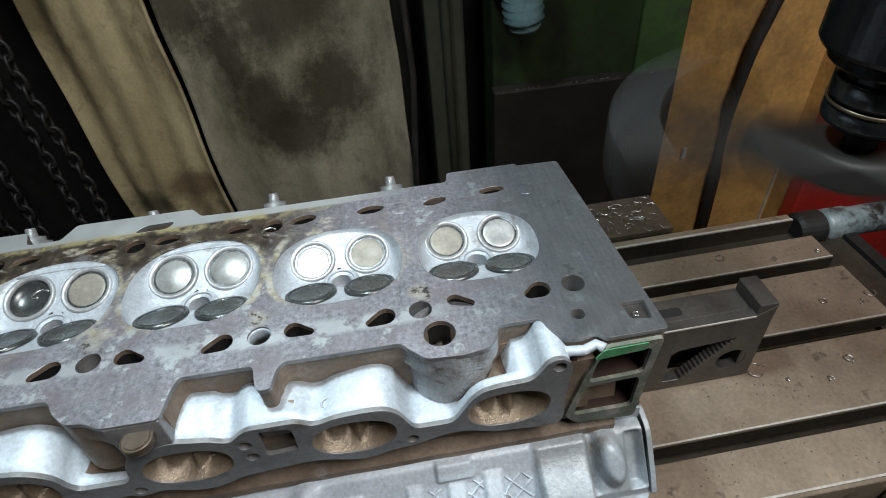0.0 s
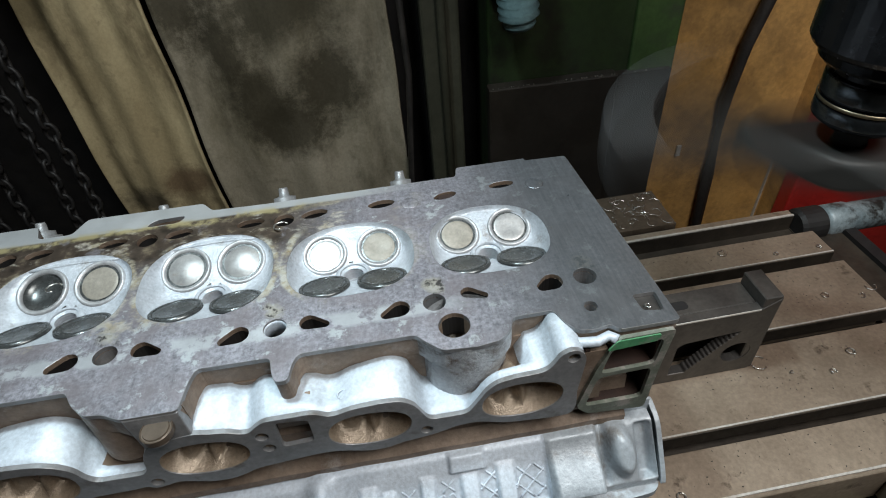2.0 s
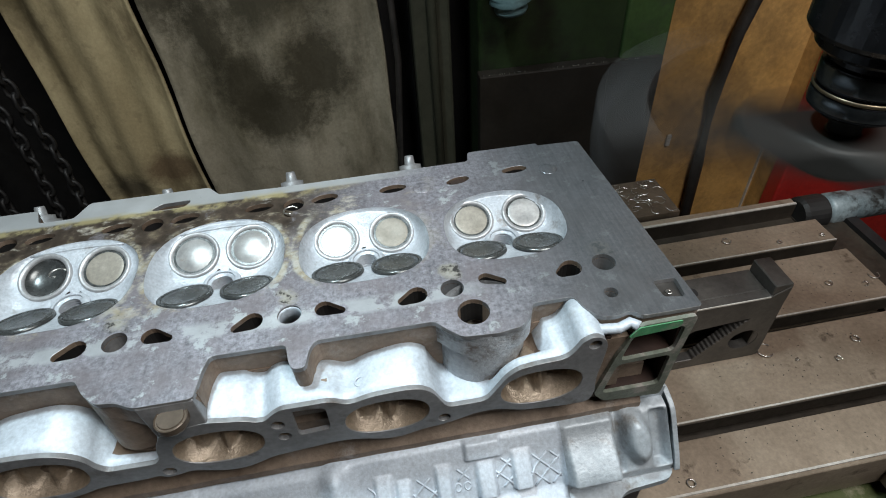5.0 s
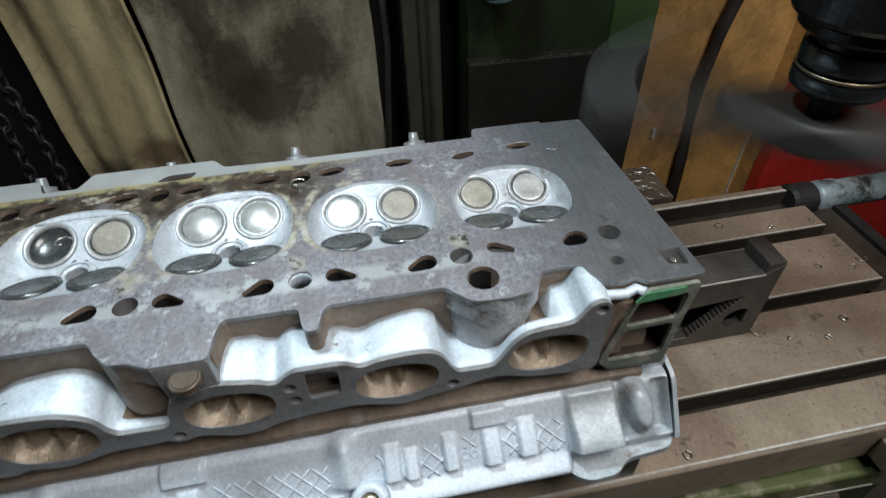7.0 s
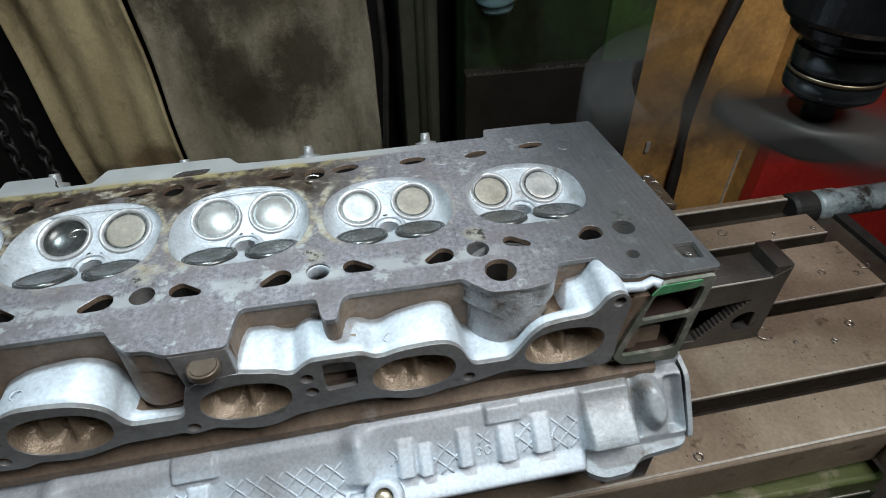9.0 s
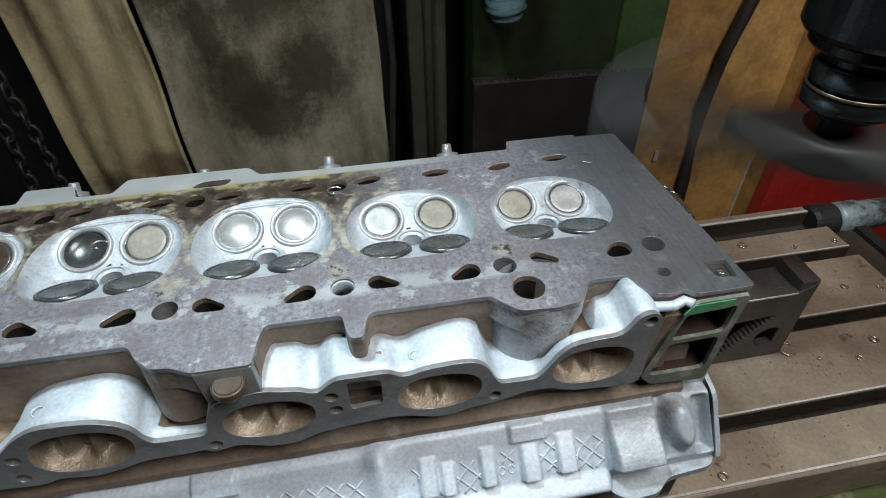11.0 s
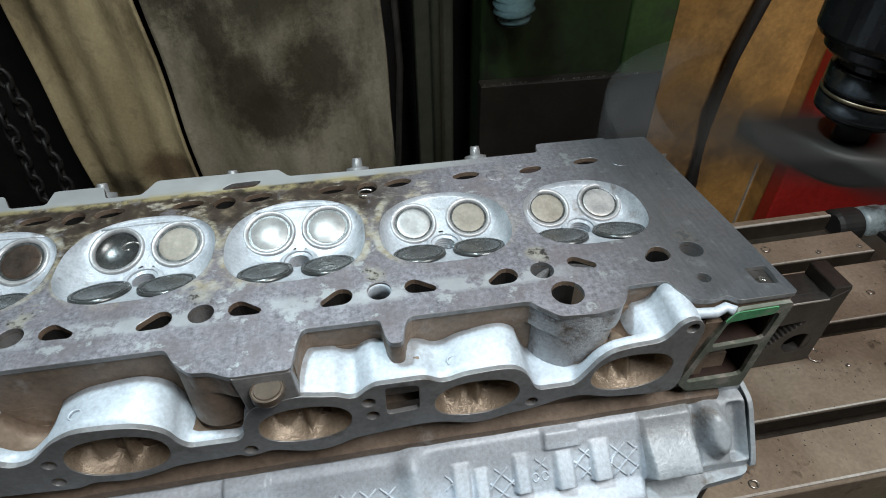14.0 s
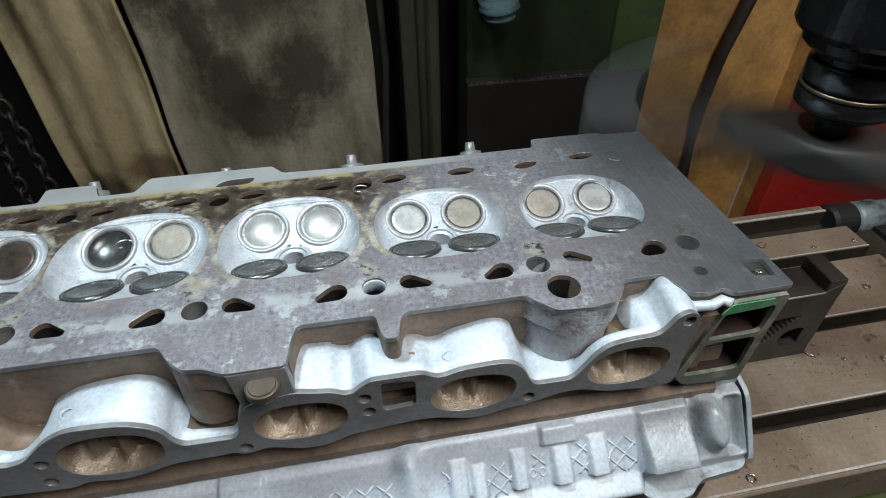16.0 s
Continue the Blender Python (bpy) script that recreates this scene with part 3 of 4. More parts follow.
def make_head():
    h = empty("cylinder_head", Matrix(), "upturned aluminium cylinder head with blasted chambers being skimmed", "engine part")
    on_table(h, pose(0, 0, DECK, 0, 0, 1.2))
    # deck outline: straight far side with steps, scalloped near side
    near = [(-0.600, 0.021), (-0.331, 0.0190), (-0.3255, 0.010), (-0.317, 0.002), (-0.307, 0.001), (-0.2975, -0.004), (-0.2685, -0.0042), (-0.2662, 0.012), (-0.2635, 0.0205),
            (-0.2240, 0.0200), (-0.2222, 0.008), (-0.2200, 0.003), (-0.2135, 0.003), (-0.2115, 0.014), (-0.2085, 0.0195), (-0.1440, 0.0190), (-0.1395, 0.0135), (-0.131, 0.0055), (-0.112, 0.0040),
            (-0.098, 0.006), (-0.0915, 0.0125), (-0.0885, 0.0205), (-0.0655, 0.0205), (-0.0625, 0.011), (-0.056, 0.0035), (-0.0470, 0.0022), (-0.0385, 0.0044), (-0.0345, -0.0005), (0.0, -0.0005)]
    far = [(-0.0095, 0.1712), (-0.0405, 0.1725), (-0.0408, 0.1755), (-0.094, 0.1760), (-0.096, 0.1645), (-0.235, 0.1650), (-0.276, 0.1668), (-0.284, 0.1770), (-0.367, 0.1780), (-0.374, 0.1622), (-0.397, 0.1622),
           (-0.402, 0.1770), (-0.434, 0.1772), (-0.4345, 0.1615), (-0.457, 0.1615), (-0.466, 0.1772), (-0.600, 0.1772)]
    outline = rounded(near + far, 0.0028, 3)
    holes = [chamber_outline(c) for c in CENTRES]
    for k, bx in enumerate(COLUMNS):
        holes.append(drop(bx - 0.0205, 0.0404, 0.0060, bx - 0.0288, 0.0372, 0.0030))
        holes.append(drop(bx + 0.0192, 0.0415, 0.0053, bx + 0.0288, 0.0382, 0.0024) if k else drop(-0.1098, 0.0446, 0.0043, -0.1010, 0.0404, 0.0026))
        holes.append(ellipse(bx, 0.0412, 0.0067))
        holes.append(ellipse(bx - 0.0235, 0.1440, 0.0096, 0.0043, 4))
        if k:
            holes.append(ellipse(bx + 0.0212, 0.1440, 0.0094, 0.0046, 8))
            holes.append(ellipse(bx, 0.1418, 0.0070, 0.0066))
    holes += [ellipse(-0.0655, 0.1462, 0.0092, 0.0038, 4), drop(-0.0592, 0.0423, 0.0063, -0.0655, 0.0396, 0.0035), ellipse(-0.0390, 0.0428, 0.0068), ellipse(-0.0440, 0.0190, 0.0038), ellipse(-0.1218, 0.0215, 0.0090),
              ellipse(-0.1075, 0.1428, 0.0085, 0.0038, 12), rounded([(-0.0172, 0.0098), (-0.0058, 0.0078), (-0.0050, 0.0220), (-0.0186, 0.0222)], 0.002, 3),
              rounded([(-0.322, 0.1575), (-0.298, 0.1575), (-0.294, 0.1650), (-0.316, 0.1645)], 0.004, 3)]
    bm = plate(outline, holes, -0.0032, 0.0)
    deck = part("deck", bm, DECKMAT, h, "machined grey deck with gasket shadows and yellow deposit")
    deck.data.materials.append(CAST_DIRTY)
    deck.data.materials.append(BLACK)
    deck.data.materials.append(BOSS)
    deck.data.materials.append(FLANGE)
    soft_edges(deck, 0.0005, 1, 60)
    for p in deck.data.polygons:
        if abs(p.normal.z) < 0.5:
            c = p.center
            p.material_index = 1 if 0.028 < c.y < 0.157 else 4
            if any((c.x - bx) ** 2 + (c.y - by) ** 2 < 0.0075 ** 2 for bx, by in BOLTS):
                p.material_index = 4
    skirt = part("deck_skirt", plate(rounded([(x, y + (0.0010 if y < 0.05 else -0.0010)) for x, y in near + far], 0.0028, 3), holes, -0.0175, -0.0034), CAST_DIRTY, h, "brown-stained cast skirt below the deck")
    for mat in (BLACK, BOSS, FLANGE):
        skirt.data.materials.append(mat)
    # walls inside the holes are black, for the darkness down there
    for p in skirt.data.polygons:
        if abs(p.normal.z) < 0.5:
            c = p.center
            p.material_index = 1 if 0.028 < c.y < 0.157 else 2 if -0.144 < c.x < -0.0895 and c.y < 0.0195 else 0
            if any((c.x - bx) ** 2 + (c.y - by) ** 2 < 0.0075 ** 2 for bx, by in BOLTS):
                p.material_index = 3
    # pale shallow floor of the corner pocket, plugged holes
    part("pocket_floor", box(-0.0200, -0.0040, 0.006, 0.0235, -0.0060, -0.0032), STEEL_DARK, h)
    for x, y in ((-0.1335, 0.1400), (-0.0420, 0.1412)):
        part("core_plug", lathe([(0, 0.0004), (0.0058, 0.0004), (0.0064, 0.0001), (0.0064, -0.002)], 28, pose(x, y, 0.0)), DECKMAT, h, "pressed core plug flush with the deck", smooth=True)
    part("sealant_plug", lathe([(0, -0.001), (0.003, -0.001), (0.004, -0.004)], 20, pose(-0.1075, 0.1428, 0) @ Matrix.Diagonal((1.9, 0.9, 1, 1))), RUST_AND_SHADE, h, "rust-orange passage plug")
    ring = lathe([(0.0060, -0.001), (0.0064, 0.0), (0.0086, 0.0005), (0.0087, -0.004), (0.0060, -0.015)], 28, pose(-0.2226, 0.0412, -0.0015), closed=True)
    part("dowel_ring", ring, CAST, h, "bright dowel sleeve", smooth=True)
    # combustion chambers
    for k, cx in enumerate(CENTRES):
        ch = part("combustion_chamber", chamber_mesh(cx, k == 3), CHAMBER, h, "pent-roof chamber, blasted silver-white", smooth=True)
        if cx < -0.2:
            part("squish_ridge", tube([(cx + u, 0.1296 - 2.2 * u * u, -0.0012) for u in (-0.030, -0.022, -0.012, 0.0, 0.012, 0.022, 0.030)], 0.0009, 8), CHAMBER, ch, smooth=True)
        for side in (-1, 1):
            # exhaust side faces the near edge
            x, y = cx + side * 0.0182, 0.1122 if k > 1 else 0.1078
            m = pose(x, y, -roof(y) + 0.0015, 22, 0, 0) @ Matrix.Scale(1.0 if k > 1 else 0.92, 4)
            # dark ring laid in for the shaded gap between valve and seat
            (k == 3 and side < 0) or part("seat_gap_shade", lathe([(0.0108, -0.0009), (0.0136, -0.0009)], 40, m), INTAKE, ch)
            seat = lathe([(0.0131, -0.0020), (0.0132, -0.0002), (0.0150, 0.0006), (0.0160, 0.0004), (0.0164, -0.0014)], 40, m)
            part("valve_seat", seat, SEAT, ch, smooth=True)
            open_port = k == 3 and side < 0
            if open_port:
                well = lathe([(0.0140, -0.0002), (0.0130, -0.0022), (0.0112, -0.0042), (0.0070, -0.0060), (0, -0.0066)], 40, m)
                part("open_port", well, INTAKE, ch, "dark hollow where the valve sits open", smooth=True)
            else:
                dome = 0.0016 if k == 2 else -0.0004
                face = lathe([(0, -0.0006 + dome), (0.005, -0.0006 + dome * 0.8), (0.0095, -0.0006 + dome * 0.25), (0.0113, -0.0008), (0.0120, -0.0010), (0.0124, -0.0022)], 40, m)
                part("exhaust_valve", face, (VALVE_TAN if (k, side) in ((0, -1), (3, 1), (1, 1)) else VALVE_DARK if k >= 4 else VALVE), ch, smooth=True)
            # intake side slopes the other way
            x, y = cx + side * 0.0184, 0.0765
            m = pose(x, y, -roof(y) + 0.0020, -24, 0, 0)
            part("valve_seat", lathe([(0.0138, -0.0010), (0.0142, 0.0000), (0.0158, 0.0003), (0.0162, -0.0016)], 40, m), INTAKE, ch, smooth=True)
            part("intake_valve", lathe([(0, -0.0010), (0.006, -0.0012), (0.0108, -0.0005), (0.0134, 0.0000), (0.0140, -0.0016)], 40, m), INTAKE, ch, "dark glossy intake valve", smooth=True)
        bm = bmesh.new()
        m = pose(cx - 0.0005, 0.0905, -0.0140, 0, 0, 0)
        prof = [(0.0138, -0.0045), (0.0118, 0.0002), (0.0102, 0.0012), (0.0088, 0.0010)]
        for j in range(6):
            prof += [(0.0086, -0.0002 - j * 0.0019), (0.0066, -0.0011 - j * 0.0019)]
        prof += [(0.0062, -0.012), (0, -0.0125)]
        part("plug_thread", lathe(prof, 32, m), CHAMBER, ch, "threaded spark plug hole")
    # block of the casting below the deck
    body = part("casting_body", box(-0.598, -0.009, 0.0205, 0.1630, -0.150, -0.0320), CAST_DIRTY, h, "brown-stained casting wall")
    part("upper_wall", box(-0.598, -0.009, 0.0206, 0.0250, -0.0320, -0.0177), CAST_DIRTY, h)
    part("upper_wall", box(-0.598, -0.009, 0.1590, 0.1630, -0.0320, -0.0177), CAST_DIRTY, h)
    # intake side: runner mass and flange face
    top = [(-0.0560, -0.0065), (-0.0600, -0.0030), (-0.0640, -0.0024), (-0.0690, -0.0050), (-0.0720, -0.0110), (-0.0755, -0.0158), (-0.0800, -0.0174), (-0.0930, -0.0178), (-0.1037, -0.0198), (-0.1101, -0.0255), (-0.1164, -0.0365), (-0.1214, -0.0441), (-0.1435, -0.0436),
           (-0.1472, -0.0349), (-0.1504, -0.0270), (-0.1567, -0.0212), (-0.1640, -0.0198), (-0.1740, -0.0199), (-0.1850, -0.0208), (-0.1925, -0.0234), (-0.1975, -0.0231), (-0.2043, -0.0184), (-0.2151, -0.0183), (-0.2300, -0.0180), (-0.2350, -0.0210), (-0.2400, -0.0258),
           (-0.2445, -0.0254), (-0.2500, -0.0221), (-0.2583, -0.0206), (-0.2680, -0.0178), (-0.2925, -0.0220), (-0.2985, -0.0330), (-0.3004, -0.0440), (-0.3040, -0.0480), (-0.3130, -0.0477), (-0.3285, -0.0472), (-0.3325, -0.0423), (-0.3349, -0.0334), (-0.3398, -0.0277), (-0.3490, -0.0229),
           (-0.3623, -0.0212), (-0.3757, -0.0208), (-0.3869, -0.0262), (-0.4020, -0.0400), (-0.4120, -0.0420), (-0.4240, -0.0300), (-0.4340, -0.0230), (-0.4480, -0.0208), (-0.4680, -0.0210), (-0.4800, -0.0300), (-0.5200, -0.0400), (-0.598, -0.0400)]
    low = [(-0.598, -0.062), (-0.470, -0.066), (-0.4300, -0.0650), (-0.3990, -0.0682), (-0.3900, -0.0690), (-0.3825, -0.0655), (-0.3640, -0.0690), (-0.3495, -0.0658), (-0.3385, -0.0618), (-0.3135, -0.0616), (-0.3065, -0.0606), (-0.3032, -0.0640), (-0.2975, -0.0634), (-0.2890, -0.0610), (-0.2710, -0.0682), (-0.2600, -0.0682),
           (-0.2520, -0.0654), (-0.2450, -0.0620), (-0.2287, -0.0602), (-0.2060, -0.0582), (-0.1948, -0.0599), (-0.1814, -0.0650), (-0.1710, -0.0656), (-0.1600, -0.0619), (-0.1477, -0.0606), (-0.1380, -0.0585), (-0.1282, -0.0549), (-0.1150, -0.0545), (-0.0989, -0.0611), (-0.0726, -0.0643), (-0.0590, -0.0640), (-0.0562, -0.0560), (-0.0572, -0.0408), (-0.0555, -0.0260), (-0.0544, -0.0120)]
    ports = [(-0.0892, -0.0400, 0.0235, 0.0152), (-0.1770, -0.0420, 0.0232, 0.0148), (-0.2685, -0.0425, 0.0238, 0.0148), (-0.3630, -0.0455, 0.0248, 0.0166), (-0.4560, -0.0440, 0.0240, 0.0150)]

    def port_edge(x, z, rx, rz, n=40):
        """Rounder at one end, a little sheared along the flange."""
        out = []
        for i in range(n):
            a = 2 * math.pi * i / n
            c, q = math.cos(a), math.sin(a)
            r = (abs(c) ** 2.3 + abs(q) ** 2.3) ** (-1 / 2.3)
            out.append((x + rx * r * c + 0.0022 * r * q, z + rz * r * q - 0.0015 * c))
        return out
    pocket = rounded([(-0.2262, -0.0450), (-0.2085, -0.0437), (-0.2080, -0.0232), (-0.2255, -0.0212)], 0.003, 3)
    face = rounded(top + low, 0.005, 4)
    studs = [ellipse(x, z, 0.0036, n=16) for x, z in ((-0.0617, -0.0092), (-0.2347, -0.0317), (-0.2337, -0.0435), (-0.1458, -0.0535), (-0.3000, -0.0578), (-0.3973, -0.0600), (-0.3950, -0.0440))]
    fl = part("manifold_flange", plate(face, [port_edge(*p) for p in ports] + [pocket] + studs, -0.0045, -0.0075, "y"), FLANGE, h, "milled grey manifold flange")
    soft_edges(fl, 0.0007, 2, 50)
    for loop in studs:
        cx0, cz0 = sum(u for u, v in loop) / len(loop), sum(v for u, v in loop) / len(loop)
        part("stud_hole", lathe([(0.0037, 0.0), (0.0034, 0.004), (0.0030, 0.009), (0, 0.011)], 16, pose(cx0, -0.0052, cz0, -90, 0, 0)), PORT, fl, smooth=True)
    crest = rounded([(-0.0545, -0.0120)] + top + [(-0.598, -0.05)], 0.006, 4)[5:-5]

    def fall(x, a, b):
        """1 between a and b, fading over a few millimetres."""
        f = max(0.0, min(1.0, (x - a) / 0.008)) * max(0.0, min(1.0, (b - x) / 0.008))
        return f * f * (3 - 2 * f)
    bm = bmesh.new()
    rows = []
    for y, up, deep in ((-0.0046, -0.0006, 0.0), (-0.0030, 0.0006, 0.0), (-0.0005, 0.0012, 0.0), (0.0025, 0.0014, 0.35), (0.007, 0.0016, 0.85), (0.013, 0.0019, 1.0), (0.0215, 0.0022, 1.0), (0.0215, -0.006, 1.0), (-0.0046, -0.006, 0.0)):
        rows.append([bm.verts.new((x, y, z + up - deep * (0.015 * fall(x, -0.1215, -0.0830) + 0.011 * fall(x, -0.3320, -0.2980) + 0.010 * fall(x, -0.4260, -0.3930)) + deep * 0.003 * math.sin(x * 70.0) * (x < -0.15))) for x, z in crest])
    for a, b in zip(rows, rows[1:]):
        for i in range(len(crest) - 1):
            f = bm.faces.new((a[i], a[i + 1], b[i + 1], b[i]))
            c = f.calc_center_median()
            f.material_index = int(c.y > 0.0035 and max(fall(c.x, -0.1215, -0.0830), fall(c.x, -0.3320, -0.2980), fall(c.x, -0.4260, -0.3930)) > 0.4)
    run = part("runner_casting", bm, CAST, h, "blasted silver-white intake runners", smooth=True)
    run.data.materials.append(CAST_DIRTY)
    # dark face that carries the freeze plug, between the deck's tab and the flange
    bm = bmesh.new()
    q = [(-0.2972, -0.0043, -0.0012), (-0.2688, -0.0043, -0.0012), (-0.2672, -0.0074, -0.0195), (-0.2935, -0.0074, -0.0260)]
    vs = [bm.verts.new(p) for p in q] + [bm.verts.new((x, 0.012, z)) for x, y, z in q]
    for f in ((0, 1, 2, 3), (4, 5, 6, 7), (0, 1, 5, 4), (1, 2, 6, 5), (2, 3, 7, 6), (3, 0, 4, 7)):
        bm.faces.new([vs[i] for i in f])
    soft_edges(part("plug_face", bm, FLANGE, h, "dark milled face around the freeze plug"), 0.0008, 2)
    part("flange_shoulder", box(-0.0640, -0.0400, -0.0020, 0.0205, -0.0600, -0.0140), CAST_DIRTY, h)
    # ports: two rounded lobes with a crease between them, deep and dark on one side
    for x, z, rx, rz in ports:
        bm = bmesh.new()
        rows = []
        for k in range(15):
            r = 1 - k / 15
            row = []
            for u, v in port_edge(0, 0, rx, rz):
                a = u / rx * r
                lobes = 0.0195 - 0.0110 * math.exp(-((a + 0.52) / 0.25) ** 2) - 0.0135 * math.exp(-((a - 0.06) / 0.15) ** 2) - 0.0040 * max(0.0, -a - 0.6)
                lobes += 0.0050 * v / rz * r
                row.append(bm.verts.new((x + u * r, -0.0068 + lobes * (1 - r ** 9) + 0.0020 * (1 - r ** 24), z + v * r)))
            rows.append(row)
        for a, b in zip(rows, rows[1:]):
            for i in range(len(a)):
                j = (i + 1) % len(a)
                bm.faces.new((a[i], a[j], b[j], b[i]))
        bm.faces.new(rows[-1])
        part("intake_port", bm, PORT, fl, "rough bronze-brown intake port", smooth=True)
    part("pocket_back", box(-0.230, -0.206, 0.006, 0.008, -0.047, -0.019), CAST_DIRTY, fl)
    for x in (-0.1885, -0.3770):
        part("casting_mark", tube([(x + 0.0030 * math.cos(a), 0.004 + 0.0030 * math.sin(a), -0.0216) for a in (radians(d) for d in range(20, 330, 20))], 0.0005, 6), CAST, h, "raised round casting mark", smooth=True)
    # bosses that carry the scallops of the deck
    def boss(x, y, r, z0, spread, wide=1.0):
        return lathe([(r, -0.002), (r, -0.010), (r * 1.02, -0.022), (r * (1 + spread), z0)], 36, pose(x, y, 0) @ Matrix.Diagonal((wide, 1, 1, 1)))
    part("bolt_boss", boss(-0.1165, 0.0250, 0.0208, -0.062, 0.06, 1.17), BOSS, h, "rounded bolt boss, sandblasted", smooth=True)
    part("bolt_boss", boss(-0.3120, 0.0200, 0.0165, -0.046, 0.1), CAST_DIRTY, h, smooth=True)
    part("bolt_boss", boss(-0.2170, 0.0150, 0.0055, -0.022, 0.4), CAST_DIRTY, h, smooth=True)
    part("boss_web", box(-0.2965, -0.2675, 0.000, 0.0205, -0.021, -0.002), CAST_DIRTY, h)
    part("freeze_plug", lathe([(0, 0.0022), (0.0072, 0.0022), (0.0076, 0.0014), (0.0084, 0.0014), (0.0088, 0.0022), (0.0093, 0.0018), (0.0094, -0.0022), (0.0070, -0.006)], 32, pose(-0.2805, -0.0088, -0.0078, -2, 0, 0) @ Matrix.Scale(0.88, 4)), BLOCK, h, "pressed freeze plug")
    # thermostat outlet with old green gasket
    frame_out = rounded([(-0.0355, -0.0035), (-0.0035, -0.0030), (-0.0065, -0.030), (-0.0100, -0.0760), (-0.0470, -0.0725), (-0.0545, -0.0635), (-0.0455, -0.0265)], 0.003, 3)
    up = rounded([(-0.0432, -0.0330), (-0.0112, -0.0315), (-0.0090, -0.0095), (-0.0385, -0.0115)], 0.004, 3)
    dn = rounded([(-0.0495, -0.0640), (-0.0135, -0.0640), (-0.0120, -0.0350), (-0.0440, -0.0365)], 0.004, 3)
    of = part("outlet_flange", plate(frame_out, [up, dn], -0.0020, -0.0045, "y"), GASKET_EDGE, h, "outlet flange smeared with green gasket residue")
    part("gasket_smear", plate(rounded([(-0.0370, -0.0045), (-0.0120, -0.0040), (-0.0130, -0.0095), (-0.0420, -0.0118)], 0.002, 3), [], -0.0044, -0.0052, "y"), GASKET, of, "bright green gasket residue")
    # shallow passage: rust colour taken near-black for the shade of a deeper one
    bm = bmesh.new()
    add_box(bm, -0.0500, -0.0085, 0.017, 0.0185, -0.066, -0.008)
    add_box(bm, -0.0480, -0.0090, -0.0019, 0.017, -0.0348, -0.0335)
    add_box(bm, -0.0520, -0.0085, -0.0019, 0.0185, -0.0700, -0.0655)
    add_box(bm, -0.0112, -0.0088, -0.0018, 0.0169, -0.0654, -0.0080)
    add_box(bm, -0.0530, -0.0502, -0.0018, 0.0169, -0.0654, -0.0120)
    part("outlet_passage", bm, RUST_AND_SHADE, of, "rusty coolant passage, coloured near-black for its shaded depth")
    part("end_wall", box(-0.0560, -0.0040, 0.0012, 0.0205, -0.0755, -0.0705), CAST_DIRTY, h)
    rim = tube([(-0.0640, 0.006, -0.0075), (-0.0560, 0.0005, -0.0072), (-0.0465, -0.0010, -0.0068), (-0.0395, 0.0010, -0.0060), (-0.0362, -0.0030, -0.0055)], 0.0030, 10)
    part("oil_drain_lip", rim, CAST, h, "curled casting lip", smooth=True)
    # stained band below the flange
    band = strip([(0.0205, -0.048), (0.006, -0.054), (0.004, -0.078), (-0.003, -0.0845), (-0.003, -0.0905), (0.0205, -0.0905)], -0.598, -0.020, 24, wobble=lambda x, p: [(y + 0.0004 * math.sin(x * 130), z) for y, z in p])
    part("stained_band", band, CAST_DIRTY, h, "brown-stained lower casting")
    return h


head = make_head()


def ease(v, a, b):
    f = max(0.0, min(1.0, (v - a) / (b - a)))
    return f * f * (3 - 2 * f)


def slab_at(x, s, x0, x1, s0, s1, soft=0.0022):
    """1 inside a rectangle on the slope, with cast fillets along its sides."""
    q = soft / 0.0528
    return ease(x, x0 - soft / 2, x0 + soft / 2) * ease(-x, -x1 - soft / 2, -x1 + soft / 2) * ease(s, s0 - q / 2, s0 + q / 2) * ease(-s, -s1 - q / 2, -s1 + q / 2)


RIBS = [(-0.3100, 0.0125, 0.38, 0.69), (-0.1878, 0.0105, 0.28, 0.73), (-0.1758, 0.0088, 0.38, 0.75), (-0.1508, 0.0092, 0.28, 0.73), (-0.1242, 0.0112, 0.30, 0.76), (-0.1012, 0.0118, 0.26, 0.73), (-0.4060, 0.0120, 0.36, 0.72)]


